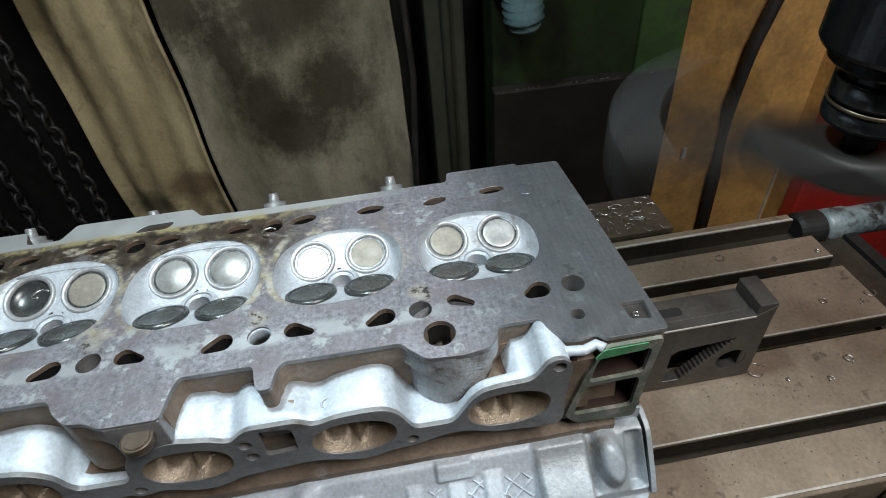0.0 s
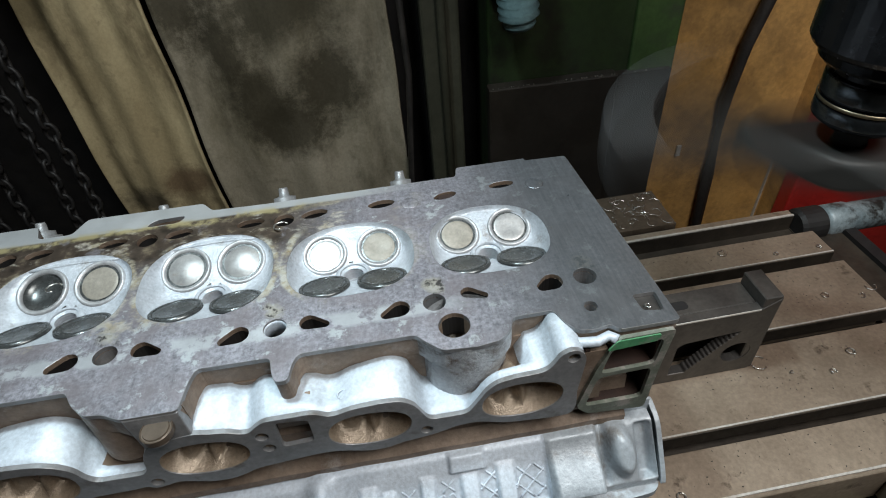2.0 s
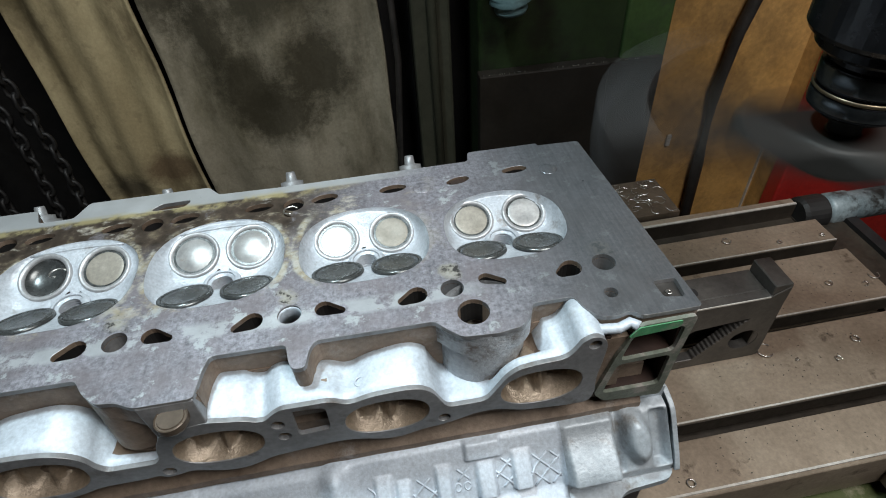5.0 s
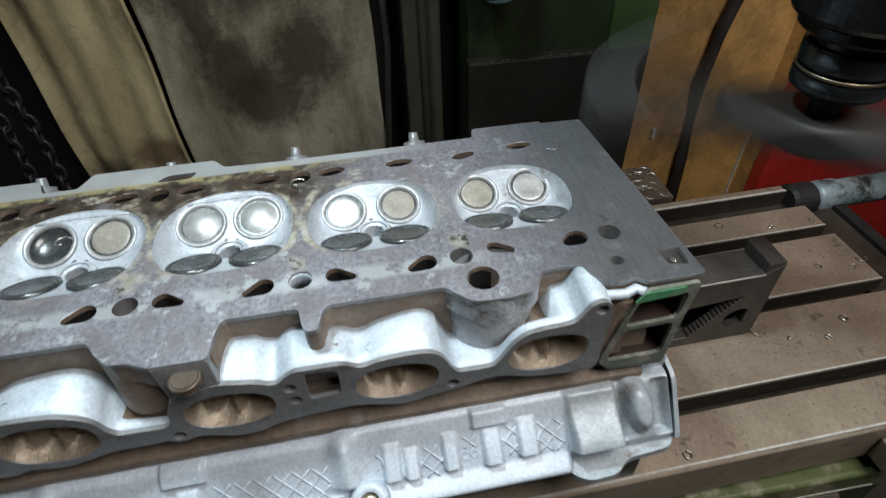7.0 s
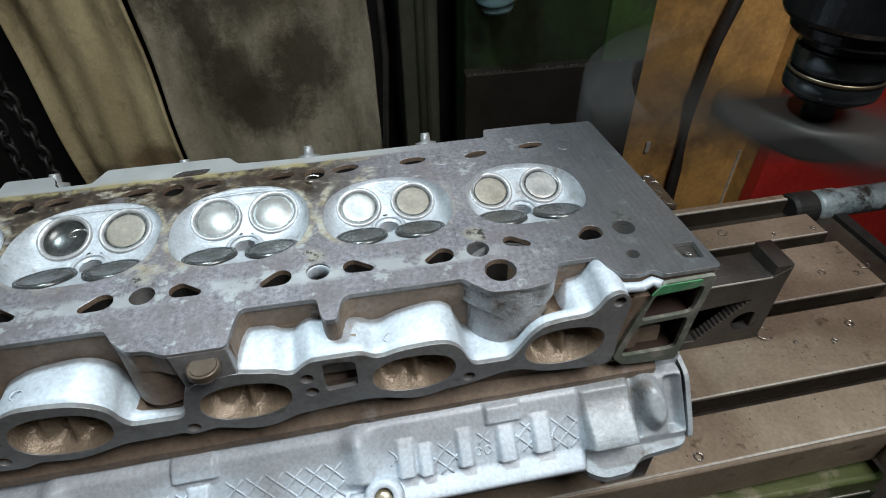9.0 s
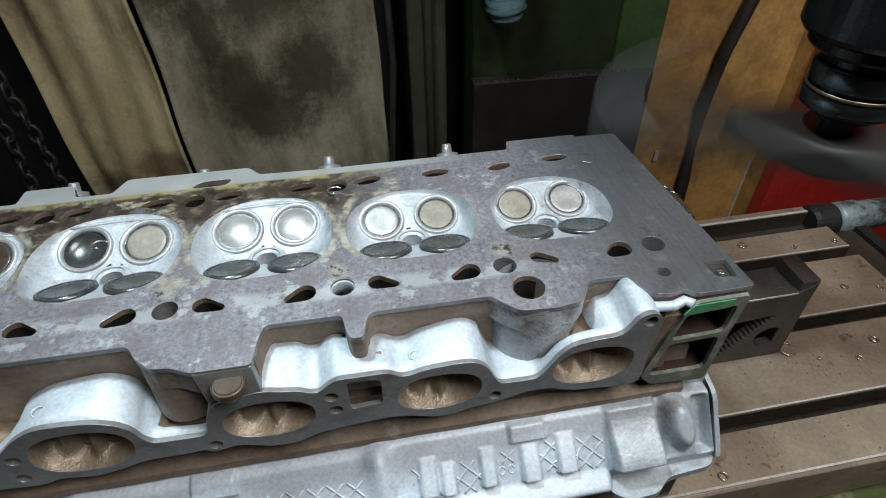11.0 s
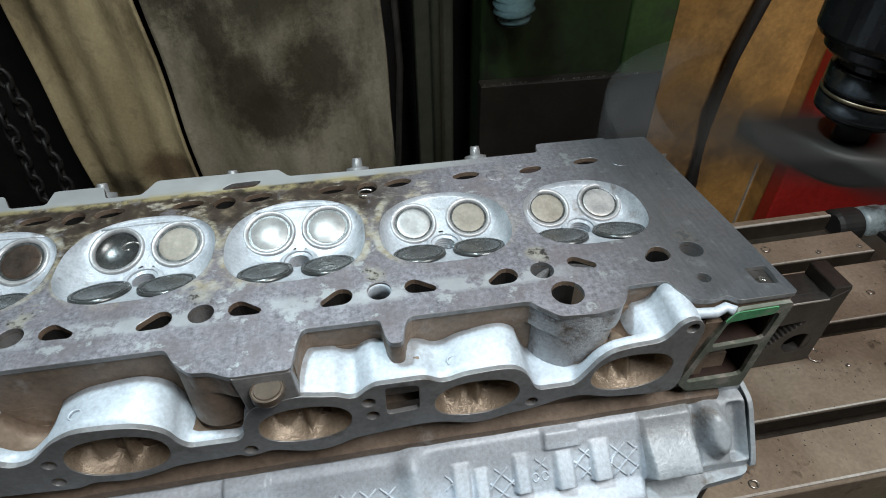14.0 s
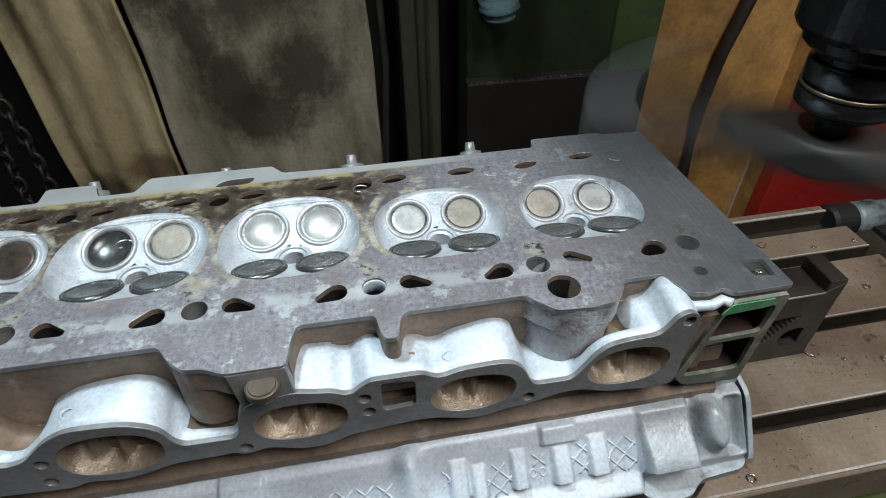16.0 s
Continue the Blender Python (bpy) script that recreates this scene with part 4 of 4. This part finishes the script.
def cover_lift(x, s):
    """Height of the cam cover's cast surface over its mean slope."""
    top = ease(-x, 0.214, 0.230) * 0.065 + ease(-x, 0.386, 0.400) * 0.09
    v = -0.0090 * (1 - min(1.0, max(0.0, (s - top + 0.04) / 0.17))) ** 2
    v += 0.0065 * ease(s, 0.76, 1.0) * ease(-x, 0.070, 0.078) - 0.0050 * ease(s, 0.80, 0.95) * ease(x, -0.076, -0.070)
    v += 0.0032 * slab_at(x, s, -0.3235, -0.2985, 0.05, 0.335) + 0.0032 * slab_at(x, s, -0.1358, -0.1134, 0.07, 0.295)
    for xc, w, s0, s1 in RIBS:
        v += 0.0068 * max(0.0, min(1.0, (s - s0) / (s1 - s0))) ** 0.7 * slab_at(x, s, xc - w / 2, xc + w / 2, s0 - 0.1, s1, 0.0026)
    # swelling that runs down to the bolt ear, and the one before the far recess
    for xc, deep in ((-0.2165, 0.0085), (-0.3900, 0.0040)):
        v += deep * math.exp(-((x - xc - 0.004 * s) / (0.0062 + 0.005 * s)) ** 2) * ease(s, -0.05, 0.25) * ease(-s, -0.80, -0.66)
    # end box with a flat lower face, a groove, then the rounded cam end
    v += (0.0025 + 0.0115 * ease(s, 0.15, 0.75)) * slab_at(x, s, -0.0735, -0.0400, 0.06, 0.80, 0.0055)
    v -= 0.0045 * slab_at(x, s, -0.0395, -0.0345, 0.0, 0.80, 0.0040)
    r = ((x + 0.0258 - 0.006 * (s - 0.4)) / 0.0105) ** 2 + ((s - 0.38) / 0.40) ** 2
    v += 0.0120 * ease(1 - r, 0.0, 0.9)
    v -= 0.0080 * slab_at(x, s, -0.0140, -0.0050, 0.12, 0.80, 0.0040)
    return v


def make_cover(h):
    """The cam cover below the flange: a sloped, blasted wall with ribs, bosses and a raised diamond grid."""
    dy, dz = -0.0325, -0.0415          # down the slope
    n = Vector((0, dz, -dy)).normalized()

    def at(x, s, lift=0.0):
        return Vector((x, -0.0035 + dy * s + n.y * lift, -0.0865 + dz * s + n.z * lift))
    out = 1.0 if n.z > 0 else -1.0      # outwards is up and towards the near side

    def skin(x0, x1, name, mat, parent, label):
        bm = bmesh.new()
        cols, rows = int((x1 - x0) / 0.0011), 84
        grid = []
        for i in range(cols + 1):
            x = x0 + (x1 - x0) * i / cols
            line = [bm.verts.new(at(x, -0.10 + 1.10 * j / rows, out * cover_lift(x, -0.10 + 1.10 * j / rows))) for j in range(rows + 1)]
            e = line[-1].co
            line += [bm.verts.new((x, e.y, e.z - 0.0040)), bm.verts.new((x, e.y + 0.006, e.z - 0.0050)), bm.verts.new((x, 0.015, e.z - 0.0050))]
            grid.append(line)
        for a, b in zip(grid, grid[1:]):
            for j in range(len(a) - 1):
                bm.faces.new((a[j], a[j + 1], b[j + 1], b[j]))
        return part(name, bm, mat, parent, label, smooth=True)
    cover = skin(-0.598, -0.0740, "cam_cover", COVER, h, "blasted silver-white cam cover with a raised diamond grid")
    skin(-0.0740, -0.0030, "cover_end", COVER_END, cover, "oily grey end of the cam cover")
    # diamond grid in raised lines, panel by panel
    for x0, x1, s0, s1 in ((-0.0962, -0.0768, 0.36, 0.76), (-0.1180, -0.1078, 0.34, 0.70), (-0.1462, -0.1325, 0.38, 0.52), (-0.1710, -0.1560, 0.42, 0.79), (-0.1995, -0.1930, 0.40, 0.58), (-0.2965, -0.2262, 0.42, 0.82), (-0.3850, -0.3170, 0.45, 0.82), (-0.4700, -0.4130, 0.45, 0.82)):
        length = 0.0528
        pitch = 0.0116
        hgt = (s1 - s0) * length
        count = int((x1 - x0 + hgt) / pitch) + 2
        for way in (1, -1):
            for k in range(-1, count):
                a0 = x0 - hgt + k * pitch if way > 0 else x0 + k * pitch
                lo, hi = (x0 - a0) * way, (x1 - a0) * way
                t0, t1 = max(0.0, min(lo, hi)), min(hgt, max(lo, hi))
                if t1 - t0 > 0.003:
                    line = [(a0 + way * (t0 + (t1 - t0) * i / 4), s0 + (t0 + (t1 - t0) * i / 4) / length) for i in range(5)]
                    part("grid_line", tube([at(x, s, out * (cover_lift(x, s) + 0.0002)) for x, s in line], 0.00068, 6), COVER, cover, smooth=True)
    for k in range(2):
        x, s = -0.1425 + 0.0060 * k, 0.60
        ring = [(x + 0.0019 * math.cos(a), s + 0.05 * math.sin(a)) for a in (2 * math.pi * i / 10 for i in range(11))]
        part("raised_mark", tube([at(u, v, out * (cover_lift(u, v) + 0.0001)) for u, v in ring], 0.0005, 6), COVER, cover, smooth=True)
    # bolt ear with its brass-coloured bolt
    m = Matrix.Translation(at(-0.2040, 0.87, out * 0.007)) @ pose(0, 0, 0, 30, 0, 0)
    ear = lathe([(0.0056, -0.003), (0.0056, 0.0050), (0.0064, 0.0060), (0.0100, 0.0056), (0.0116, 0.0040), (0.0122, 0.0), (0.0135, -0.018)], 36, m)
    part("bolt_ear", ear, COVER, cover, smooth=True)
    part("cover_bolt", lathe([(0, 0.0022), (0.0030, 0.0022), (0.0040, 0.0012), (0.0055, 0.0), (0.0056, -0.002)], 24, m), BRASS, cover, "brass-coloured cover bolt", smooth=True)
    tail = tube([at(-0.2190, 0.80, out * 0.004), at(-0.2195, 0.98, out * 0.006), at(-0.2185, 1.14, out * 0.004)], [0.0050, 0.0042, 0.0036], 14)
    part("ear_web", tail, COVER, cover, smooth=True)
    # rim under the end, the outer web and the wall behind it
    base = plate(rounded([(-0.082, 0.005), (-0.0765, -0.0405), (-0.066, -0.0475), (-0.046, -0.0465), (-0.037, -0.0380), (-0.004, -0.0355), (0.0025, -0.022), (0.003, 0.010)], 0.006, 4), [], -0.1345, -0.1285)
    soft_edges(part("base_rim", base, COVER_END, cover), 0.0018, 3)
    web = plate(rounded([(0.010, -0.086), (-0.008, -0.090), (-0.027, -0.117), (-0.034, -0.129), (0.010, -0.129)], 0.006, 4), [], -0.0045, -0.0010, "y")
    me = part("end_web", web, COVER_END, cover)
    me.data.transform(Matrix.Translation((-0.0020, 0.0, 0)) @ Matrix.Rotation(radians(90), 4, "Z"))
    soft_edges(me, 0.0012, 2)
    part("end_wall_lower", box(-0.040, -0.002, 0.002, 0.016, -0.130, -0.0800), COVER_END, cover)
    return cover


make_cover(head)


def make_studs(h):
    for x in (-0.1370, -0.2282, -0.3194, -0.4106, -0.5018):
        m = pose(x, 0.188, -0.016, -30, 0, 0)
        s = part("exhaust_stud", lathe([(0, 0.0105), (0.0030, 0.0105), (0.0036, 0.0095), (0.0040, 0.004), (0.0085, 0.003), (0.0085, 0.0), (0.012, -0.001), (0.012, -0.008)], 20, m), FLANGE, h, "short exhaust stud with its nut", smooth=True)
    for i in range(5):
        soft_edges(part("exhaust_ledge", box(-0.155 - 0.0912 * i, -0.118 - 0.0912 * i, 0.160, 0.188, -0.034, -0.019), CAST, h), 0.004, 3)


make_studs(head)

# blocks that carry the head
for i, (x0, x1) in enumerate(((-0.046, -0.012), (-0.330, -0.290), (-0.580, -0.540))):
    b = part("riser_block", box(x0, x1, -0.024, 0.155, TOP - DECK + 0.0002, -0.1502), STEEL_DARK)
    soft_edges(b, 0.0015, 2)
    tagged(b, "dark steel riser block under the cylinder head", "riser block", "riser blocks")
    on_table(b, pose(0, 0, DECK, 0, 0, 1.2))


# ---- angle bracket on the table ----
def make_bracket():
    b = empty("angle_bracket", Matrix(), "dark steel slotted angle bracket standing on the table", "clamp")
    on_table(b, pose(0, 0, TOP, 0, 0, 1.72))
    z = 0.0805
    hole = ellipse(0.1268, 0.0275, 0.0130, 0.0115, 0, 24)
    teeth = [(0.1235, 0.0560)]
    for i in range(1, 15):
        f = i / 15
        x, zz = 0.1235 - 0.0400 * f, 0.0560 - 0.0440 * f
        teeth += [(x + 0.0012, zz + 0.0004), (x - 0.0014, zz - 0.0004)]
    window = [(0.0700, 0.0480), (0.0760, 0.0520)] + teeth + [(0.0835, 0.0115), (0.0690, 0.0115)]
    front = plate([(0.040, 0.0), (0.1460, 0.0), (0.1500, 0.0900), (0.1340, z), (0.040, z)], [window, hole], 0.0885, 0.0795, "y")
    soft_edges(part("front_plate", front, STEEL_DARK, b), 0.0006, 1)
    soft_edges(part("top_plate", box(0.040, 0.1344, 0.0886, 0.1120, z - 0.012, z), STEEL_DARK, b), 0.0006, 1)
    # no slot is cut: a flat black inlay gives its shaded depth
    part("slot_shade", plate(rounded([(0.045, 0.0930), (0.0800, 0.0930), (0.0800, 0.1020), (0.045, 0.1020)], 0.0044, 5), [], z - 0.001, z + 0.0002), BLACK, b, "flat black inlay for the clamp slot's dark depth")
    rib = part("end_rib", box(0.1345, 0.1500, 0.0800, 0.1120, 0.0, 0.0920), STEEL_DARK, b)
    soft_edges(rib, 0.0008, 1)
    part("bright_edge", box(0.040, 0.1335, 0.0790, 0.0798, z - 0.0010, z + 0.0003), EDGE, b, "bright worn edge")
    # black, for the dark inside seen through the window
    part("back_plate", box(0.040, 0.1345, 0.1080, 0.1120, 0.0, z - 0.0125), BLACK, b)
    return b


make_bracket()


# ---- swarf ----
def curl(rng, r, turns, wire, rise):
    pts = []
    n = int(10 * turns) + 4
    for i in range(n):
        a = 2 * math.pi * turns * i / n
        pts.append((r * (1 - 0.3 * i / n) * math.cos(a), r * (1 - 0.3 * i / n) * math.sin(a), wire + rise * i / n))
    return tube(pts, wire, 5)


rng = random.Random(4)
for x, y, r in ((0.1555, 0.0850, 0.0085), (0.196, 0.2270, 0.0050), (0.312, 0.1520, 0.0055), (0.241, 0.0830, 0.0040), (0.0355, -0.0170, 0.0035), (0.262, 0.1500, 0.0035), (0.178, 0.0715, 0.0018), (0.213, 0.0660, 0.0030), (0.300, 0.2170, 0.0025), (0.250, 0.2150, 0.0025), (0.296, 0.1430, 0.0030), (0.205, 0.1480, 0.0026)):
    c = part("swarf_curl", curl(rng, r, rng.uniform(0.7, 1.3), 0.0006, 0.0014), SWARF, smooth=True)
    tagged(c, "bright curl of metal swarf lying on the table", "swarf", "swarf curls")
    on_table(c, pose(x, y, TOP + 0.0003, 0, 0, rng.uniform(0, 360)))
for x, y, r, zz in ((-0.2240, 0.1330, 0.0055, 0.0003), (-0.3690, 0.1085, 0.0052, -0.0035), (-0.0125, 0.0125, 0.0022, -0.0020)):
    c = part("swarf_curl", curl(rng, r, 0.75, 0.0006, 0.002), SWARF, smooth=True)
    tagged(c, "bright curl of metal swarf lying on the cylinder head", "swarf", "swarf curls")
    on_table(c, pose(0, 0, DECK, 0, 0, 1.2) @ pose(x, y, zz, 0, 0, 40))

bm = bmesh.new()
for i in range(520):
    x, y = rng.uniform(0.02, 0.31), rng.uniform(-0.02, 0.23)
    yy = y
    if any(a - 0.001 < yy - 0.0 < b + 0.001 for a, b in ((0.0152, 0.0292), (0.0996, 0.1142), (0.184, 0.1985))):
        continue
    s = rng.uniform(0.0003, 0.0011)
    a = rng.uniform(0, 6.28)
    q = [Vector((x + s * k * math.cos(a + o), y + s * k * math.sin(a + o), 0.0002)) for k, o in ((1, 0), (0.5, 1.6), (1, 3.1), (0.5, 4.7))]
    vs = [bm.verts.new(p) for p in q] + [bm.verts.new(Vector((x, y, 0.0002 + s * 0.5)))]
    for k in range(4):
        bm.faces.new((vs[k], vs[(k + 1) % 4], vs[4]))
chips = part("metal_chips", bm, STEEL_DARK)
tagged(chips, "fine dark metal chips scattered on the table", "metal chips", kind="stuff")
on_table(chips, pose(0, 0, TOP, 0, 0, 1.72))

# stop block behind the head with a heap of swarf on it
blk = empty("stop_block", Matrix(), "oily steel stop block heaped with bright swarf", "stop block")
on_table(blk, pose(0, 0, TOP, 0, 0, 1.72))
part("block_body", box(0.055, 0.178, 0.2790, 0.345, -0.05, 0.003), BLOCK, blk)
bm = bmesh.new()
for i in range(45):
    p = Vector((rng.uniform(0.07, 0.172), rng.uniform(0.284, 0.338), 0.0035 + rng.uniform(0, 0.006)))
    r = rng.uniform(0.002, 0.009)
    a0 = rng.uniform(0, 6.28)
    t = rng.uniform(1.5, 4.0)
    tube([p + Vector((r * math.cos(a0 + t * k / 6), r * math.sin(a0 + t * k / 6), rng.uniform(0, 0.0015))) for k in range(7)], 0.00032, 4, bm)
tagged(part("swarf_heap", bm, SWARF, blk, "tangled bright swarf"), kind="stuff")


# ---- spindle and fly cutter ----
AXIS = (0.1668, 0.1014)
sp = empty("spindle", pose(AXIS[0], AXIS[1], DECK + 0.016), "black milling spindle with a ground steel tool holder", "spindle")
part("tool_holder", lathe([(0, 0.030), (0.0260, 0.030), (0.0285, 0.032), (0.0285, 0.042), (0.0275, 0.043), (0.0275, 0.046), (0.0285, 0.047), (0.0285, 0.060)], 56), SPINDLE, sp, smooth=False)
for z0, z1 in ((0.0335, 0.0415), (0.0480, 0.0590)):
    part("ground_band", lathe([(0.0287, z0), (0.0290, z0 + 0.0008), (0.0290, z1 - 0.0008), (0.0287, z1)], 56), CHROME, sp, "ground steel band", smooth=True)
part("brass_band", lathe([(0.0286, 0.0428), (0.0293, 0.0434), (0.0293, 0.0446), (0.0286, 0.0452)], 56), BRASS_DULL, sp, "thin dull brass ring", smooth=True)
part("spindle_nose", lathe([(0.0285, 0.060), (0.0264, 0.0612), (0.0264, 0.0655), (0.0345, 0.0675), (0.0370, 0.070), (0.0375, 0.075), (0.0430, 0.078), (0.0448, 0.081), (0.0448, 0.120), (0.048, 0.126), (0.052, 0.30), (0, 0.30)], 56), SPINDLE, sp)
part("quill", lathe([(0.0, 0.30), (0.075, 0.30), (0.075, 0.75), (0, 0.75)], 48), SPINDLE, sp)

cutter = empty("fly_cutter", pose(AXIS[0], AXIS[1], DECK), "steel fly cutter bar spinning over the cylinder head", "cutter")
part("hub", lathe([(0, 0.004), (0.013, 0.004), (0.015, 0.008), (0.015, 0.026), (0.010, 0.0298), (0.010, 0.0415), (0.021, 0.0425), (0.021, 0.0460), (0, 0.0460)], 40), CUTTER, cutter)
soft_edges(part("bar", box(-0.150, 0.150, -0.017, 0.017, 0.006, 0.026), CUTTER, cutter), 0.002, 2)
soft_edges(part("clamp_body", box(-0.062, 0.062, -0.028, 0.028, 0.0055, 0.0290), CUTTER, cutter, "broad clamp body of the cutter"), 0.004, 3)
for s in (-1, 1):
    x0, x1 = sorted((s * 0.124, s * 0.159))
    blk2 = part("tool_block", box(x0, x1, -0.014, 0.014, 0.004, 0.042), CUTTER_TIP, cutter, "bright tool block")
    soft_edges(blk2, 0.002, 2)
    part("tool_bit", box(min(s * 0.149, s * 0.155), max(s * 0.149, s * 0.155), -0.004, 0.004, 0.0006, 0.010), EDGE, blk2)


# ---- background of the machine ----
def cloth(name, x0, x1, z0, z1, y, material, folds, label, lean=0.0):
    bm = bmesh.new()
    nx, nz = 60, 60
    grid = []
    for j in range(nz + 1):
        v = j / nz
        row = []
        for i in range(nx + 1):
            u = i / nx
            x = x0 + (x1 - x0) * u + lean * (1 - v)
            z = z0 + (z1 - z0) * v
            d = folds * (math.sin(u * 9 + v * 2.2) * 0.5 + math.sin(u * 23 - v * 3.1) * 0.22) + 0.012 * noise.noise(Vector((x * 7, z * 6, y)))
            row.append(bm.verts.new((x + 0.0022 * noise.noise(Vector((z * 12, x0, 3))), y + d, z)))
        grid.append(row)
    for a, b in zip(grid, grid[1:]):
        for i in range(nx):
            bm.faces.new((a[i], a[i + 1], b[i + 1], b[i]))
    ob = part(name, bm, material, smooth=True)
    sol = ob.modifiers.new("thickness", "SOLIDIFY")
    sol.thickness, sol.offset = 0.004, 1.0
    return tagged(ob, label, "curtain", "canvas curtains")


cloth("canvas_curtain", -0.545, -0.405, 0.55, 1.75, 0.520, CLOTH_WARM, 0.012, "oil-stained yellowed canvas curtain hanging behind the machine", 0.02)
cloth("canvas_curtain", -0.400, -0.128, 0.55, 1.75, 0.528, CLOTH_GREY, 0.014, "oil-stained grey canvas curtain hanging behind the machine", 0.019)
rail = part("chain_rail", box(-0.76, -0.52, 0.475, 0.62, 1.309, 1.330), BLACK)
tagged(rail, "black steel rail that carries the chains", "rail")
# black sheet added to give the unlit darkness between curtains, chains and post
part("dark_gap_backing", box(-0.95, 0.01, 0.62, 0.64, 0.2, 2.2), BLACK)
tagged(bpy.data.objects["dark_gap_backing"], "black sheet added for the unlit gaps behind the curtains", "panel", kind="structure")


def make_chain(x, y, z0, z1, seed):
    r = random.Random(seed)
    c = empty("hanging_chain", pose(x, y, z1), "black greasy chain hanging beside the curtain", "chain", "hanging chains")
    link_bm = tube([(0.0065 * math.cos(a), 0, 0.012 * math.sin(a)) for a in (2 * math.pi * i / 12 for i in range(13))], 0.0026, 6, ends=False)
    first = None
    n = int((z1 - z0) / 0.018)
    for i in range(n):
        if first is None:
            ob = part("link", link_bm, BLACK, c, smooth=True)
            first = ob
        else:
            ob = new("link", first.data)
            ob.parent = c
        ob.matrix_basis = pose(0.004 * math.sin(i * 0.4 + seed), 0, -i * 0.018, 0, 0, 90 * (i % 2) + r.uniform(-15, 15))
    return c


for k, (x, y) in enumerate(((-0.548, 0.490), (-0.585, 0.500), (-0.640, 0.495), (-0.690, 0.505))):
    make_chain(x, y, 0.62, 1.30, k)

# machine column
col = empty("machine_column", pose(0, 0, 0), "green painted machine column with a dark lower guard", "machine column")
soft_edges(part("column_body", box(0.006, 0.262, 0.520, 0.75, 0.0, 2.2), GREEN_DARK, col), 0.006, 3)
soft_edges(part("column_edge", box(0.200, 0.264, 0.514, 0.53, 0.98, 2.2), GREEN, col), 0.004, 3)
g = soft_edges(part("way_guard", box(0.003, 0.180, 0.498, 0.5195, 0.45, 0.990), GUARD, col, "oily brown guard sheet"), 0.002, 2)
part("way_guard", box(0.180, 0.258, 0.506, 0.5195, 0.45, 0.986), GUARD, col, "oily brown guard sheet")
bm = bmesh.new()
for i in range(60):
    x = rng.uniform(0.006, 0.176) if i % 3 else rng.uniform(0.13, 0.23)
    s = rng.uniform(0.0005, 0.0014)
    add_box(bm, x, x + s, 0.500, 0.500 + s, 0.9902, 0.9902 + s)
tagged(part("guard_chips", bm, SWARF, col, "bright chips on the guard's ledge"), kind="stuff")
post = soft_edges(part("steel_post", box(-0.078, -0.028, 0.530, 0.575, 0.0, 2.2), POST), 0.004, 2)
tagged(post, "grey-green painted steel post behind the machine", "post")
edge = part("conduit", tube([(-0.052, 0.524, 0.1), (-0.052, 0.524, 2.2)], 0.006, 12), POST, smooth=True)
tagged(edge, "thin painted conduit along the post", "conduit")
cable = part("cable", tube([(-0.110, 0.515, 0.4), (-0.113, 0.515, 0.86), (-0.100, 0.512, 1.02), (-0.104, 0.51, 1.2), (-0.09, 0.51, 1.6)], 0.0042, 10), RUBBER, smooth=True)
tagged(cable, "black cable hanging beside the curtain", "cable")
pts = [Vector((0.026 + 0.011 * i / 24, 0.478, 1.190 - 0.112 * i / 24)) for i in range(25)]
loom = part("corrugated_hose", tube(pts, [(0.022 + 0.003 * (i % 2)) * (1 if i < 22 else 0.8) for i in range(25)], 20), CABLE, smooth=True)
tagged(loom, "blue-grey corrugated coolant hose hanging before the column", "hose")
tagged(part("hose_clamp", box(0.0, 0.060, 0.488, 0.5195, 1.12, 1.17), BLACK), "black hose bracket on the column", "bracket")

# ochre cabinet side, red panel and black hose further back
oc = empty("ochre_cabinet", pose(0, 0, 0), "ochre painted cabinet side with chipped, oily paint", "cabinet")
part("side_panel", box(0.285, 0.652, 0.690, 0.72, 0.0, 2.0), ORANGE, oc)
# dark strip added for the shadow along the panel's left edge
part("shadow_strip", box(0.275, 0.330, 0.655, 0.690, 0.0, 2.0), GUARD, oc)
part("corner_strip", box(0.6172, 0.6195, 0.684, 0.6895, 0.0, 0.69), EDGE, oc, "pale worn corner strip")
rd = empty("red_cabinet", pose(0, 0, 0), "red painted machine cabinet behind the spindle", "cabinet")
soft_edges(part("front_sheet", box(0.625, 1.25, 0.615, 0.65, 0.0, 2.0), RED, rd), 0.004, 2)
part("side_sheet", box(0.628, 0.640, 0.6505, 0.6895, 0.0, 2.0), ORANGE, rd, "ochre painted side")
hose = part("black_hose", tube([(0.487, 0.673, 0.42), (0.476, 0.673, 0.67), (0.468, 0.673, 0.83), (0.477, 0.672, 0.93), (0.499, 0.672, 1.025), (0.535, 0.670, 1.12), (0.60, 0.668, 1.35), (0.60, 0.66, 1.7)], 0.0105, 14), RUBBER, smooth=True)
tagged(hose, "thick black rubber hose hanging before the cabinet", "hose")
chip = part("paint_chip", box(0.404, 0.412, 0.684, 0.6875, 0.712, 0.735), EDGE)
tagged(chip, "pale curl of loose paint on the cabinet", "paint flake")


# ---- what moves ----
def motions():
    for ob, m in SLIDERS:
        walk(ob, [(0.5 * i, pose(FEED * 0.5 * i, 0, 0) @ m) for i in range(33)])
    # 390 turns a minute
    walk(cutter, [(i / 30, pose(AXIS[0], AXIS[1], DECK, 0, 0, 140 + 78 * i)) for i in range(481)])


motions()
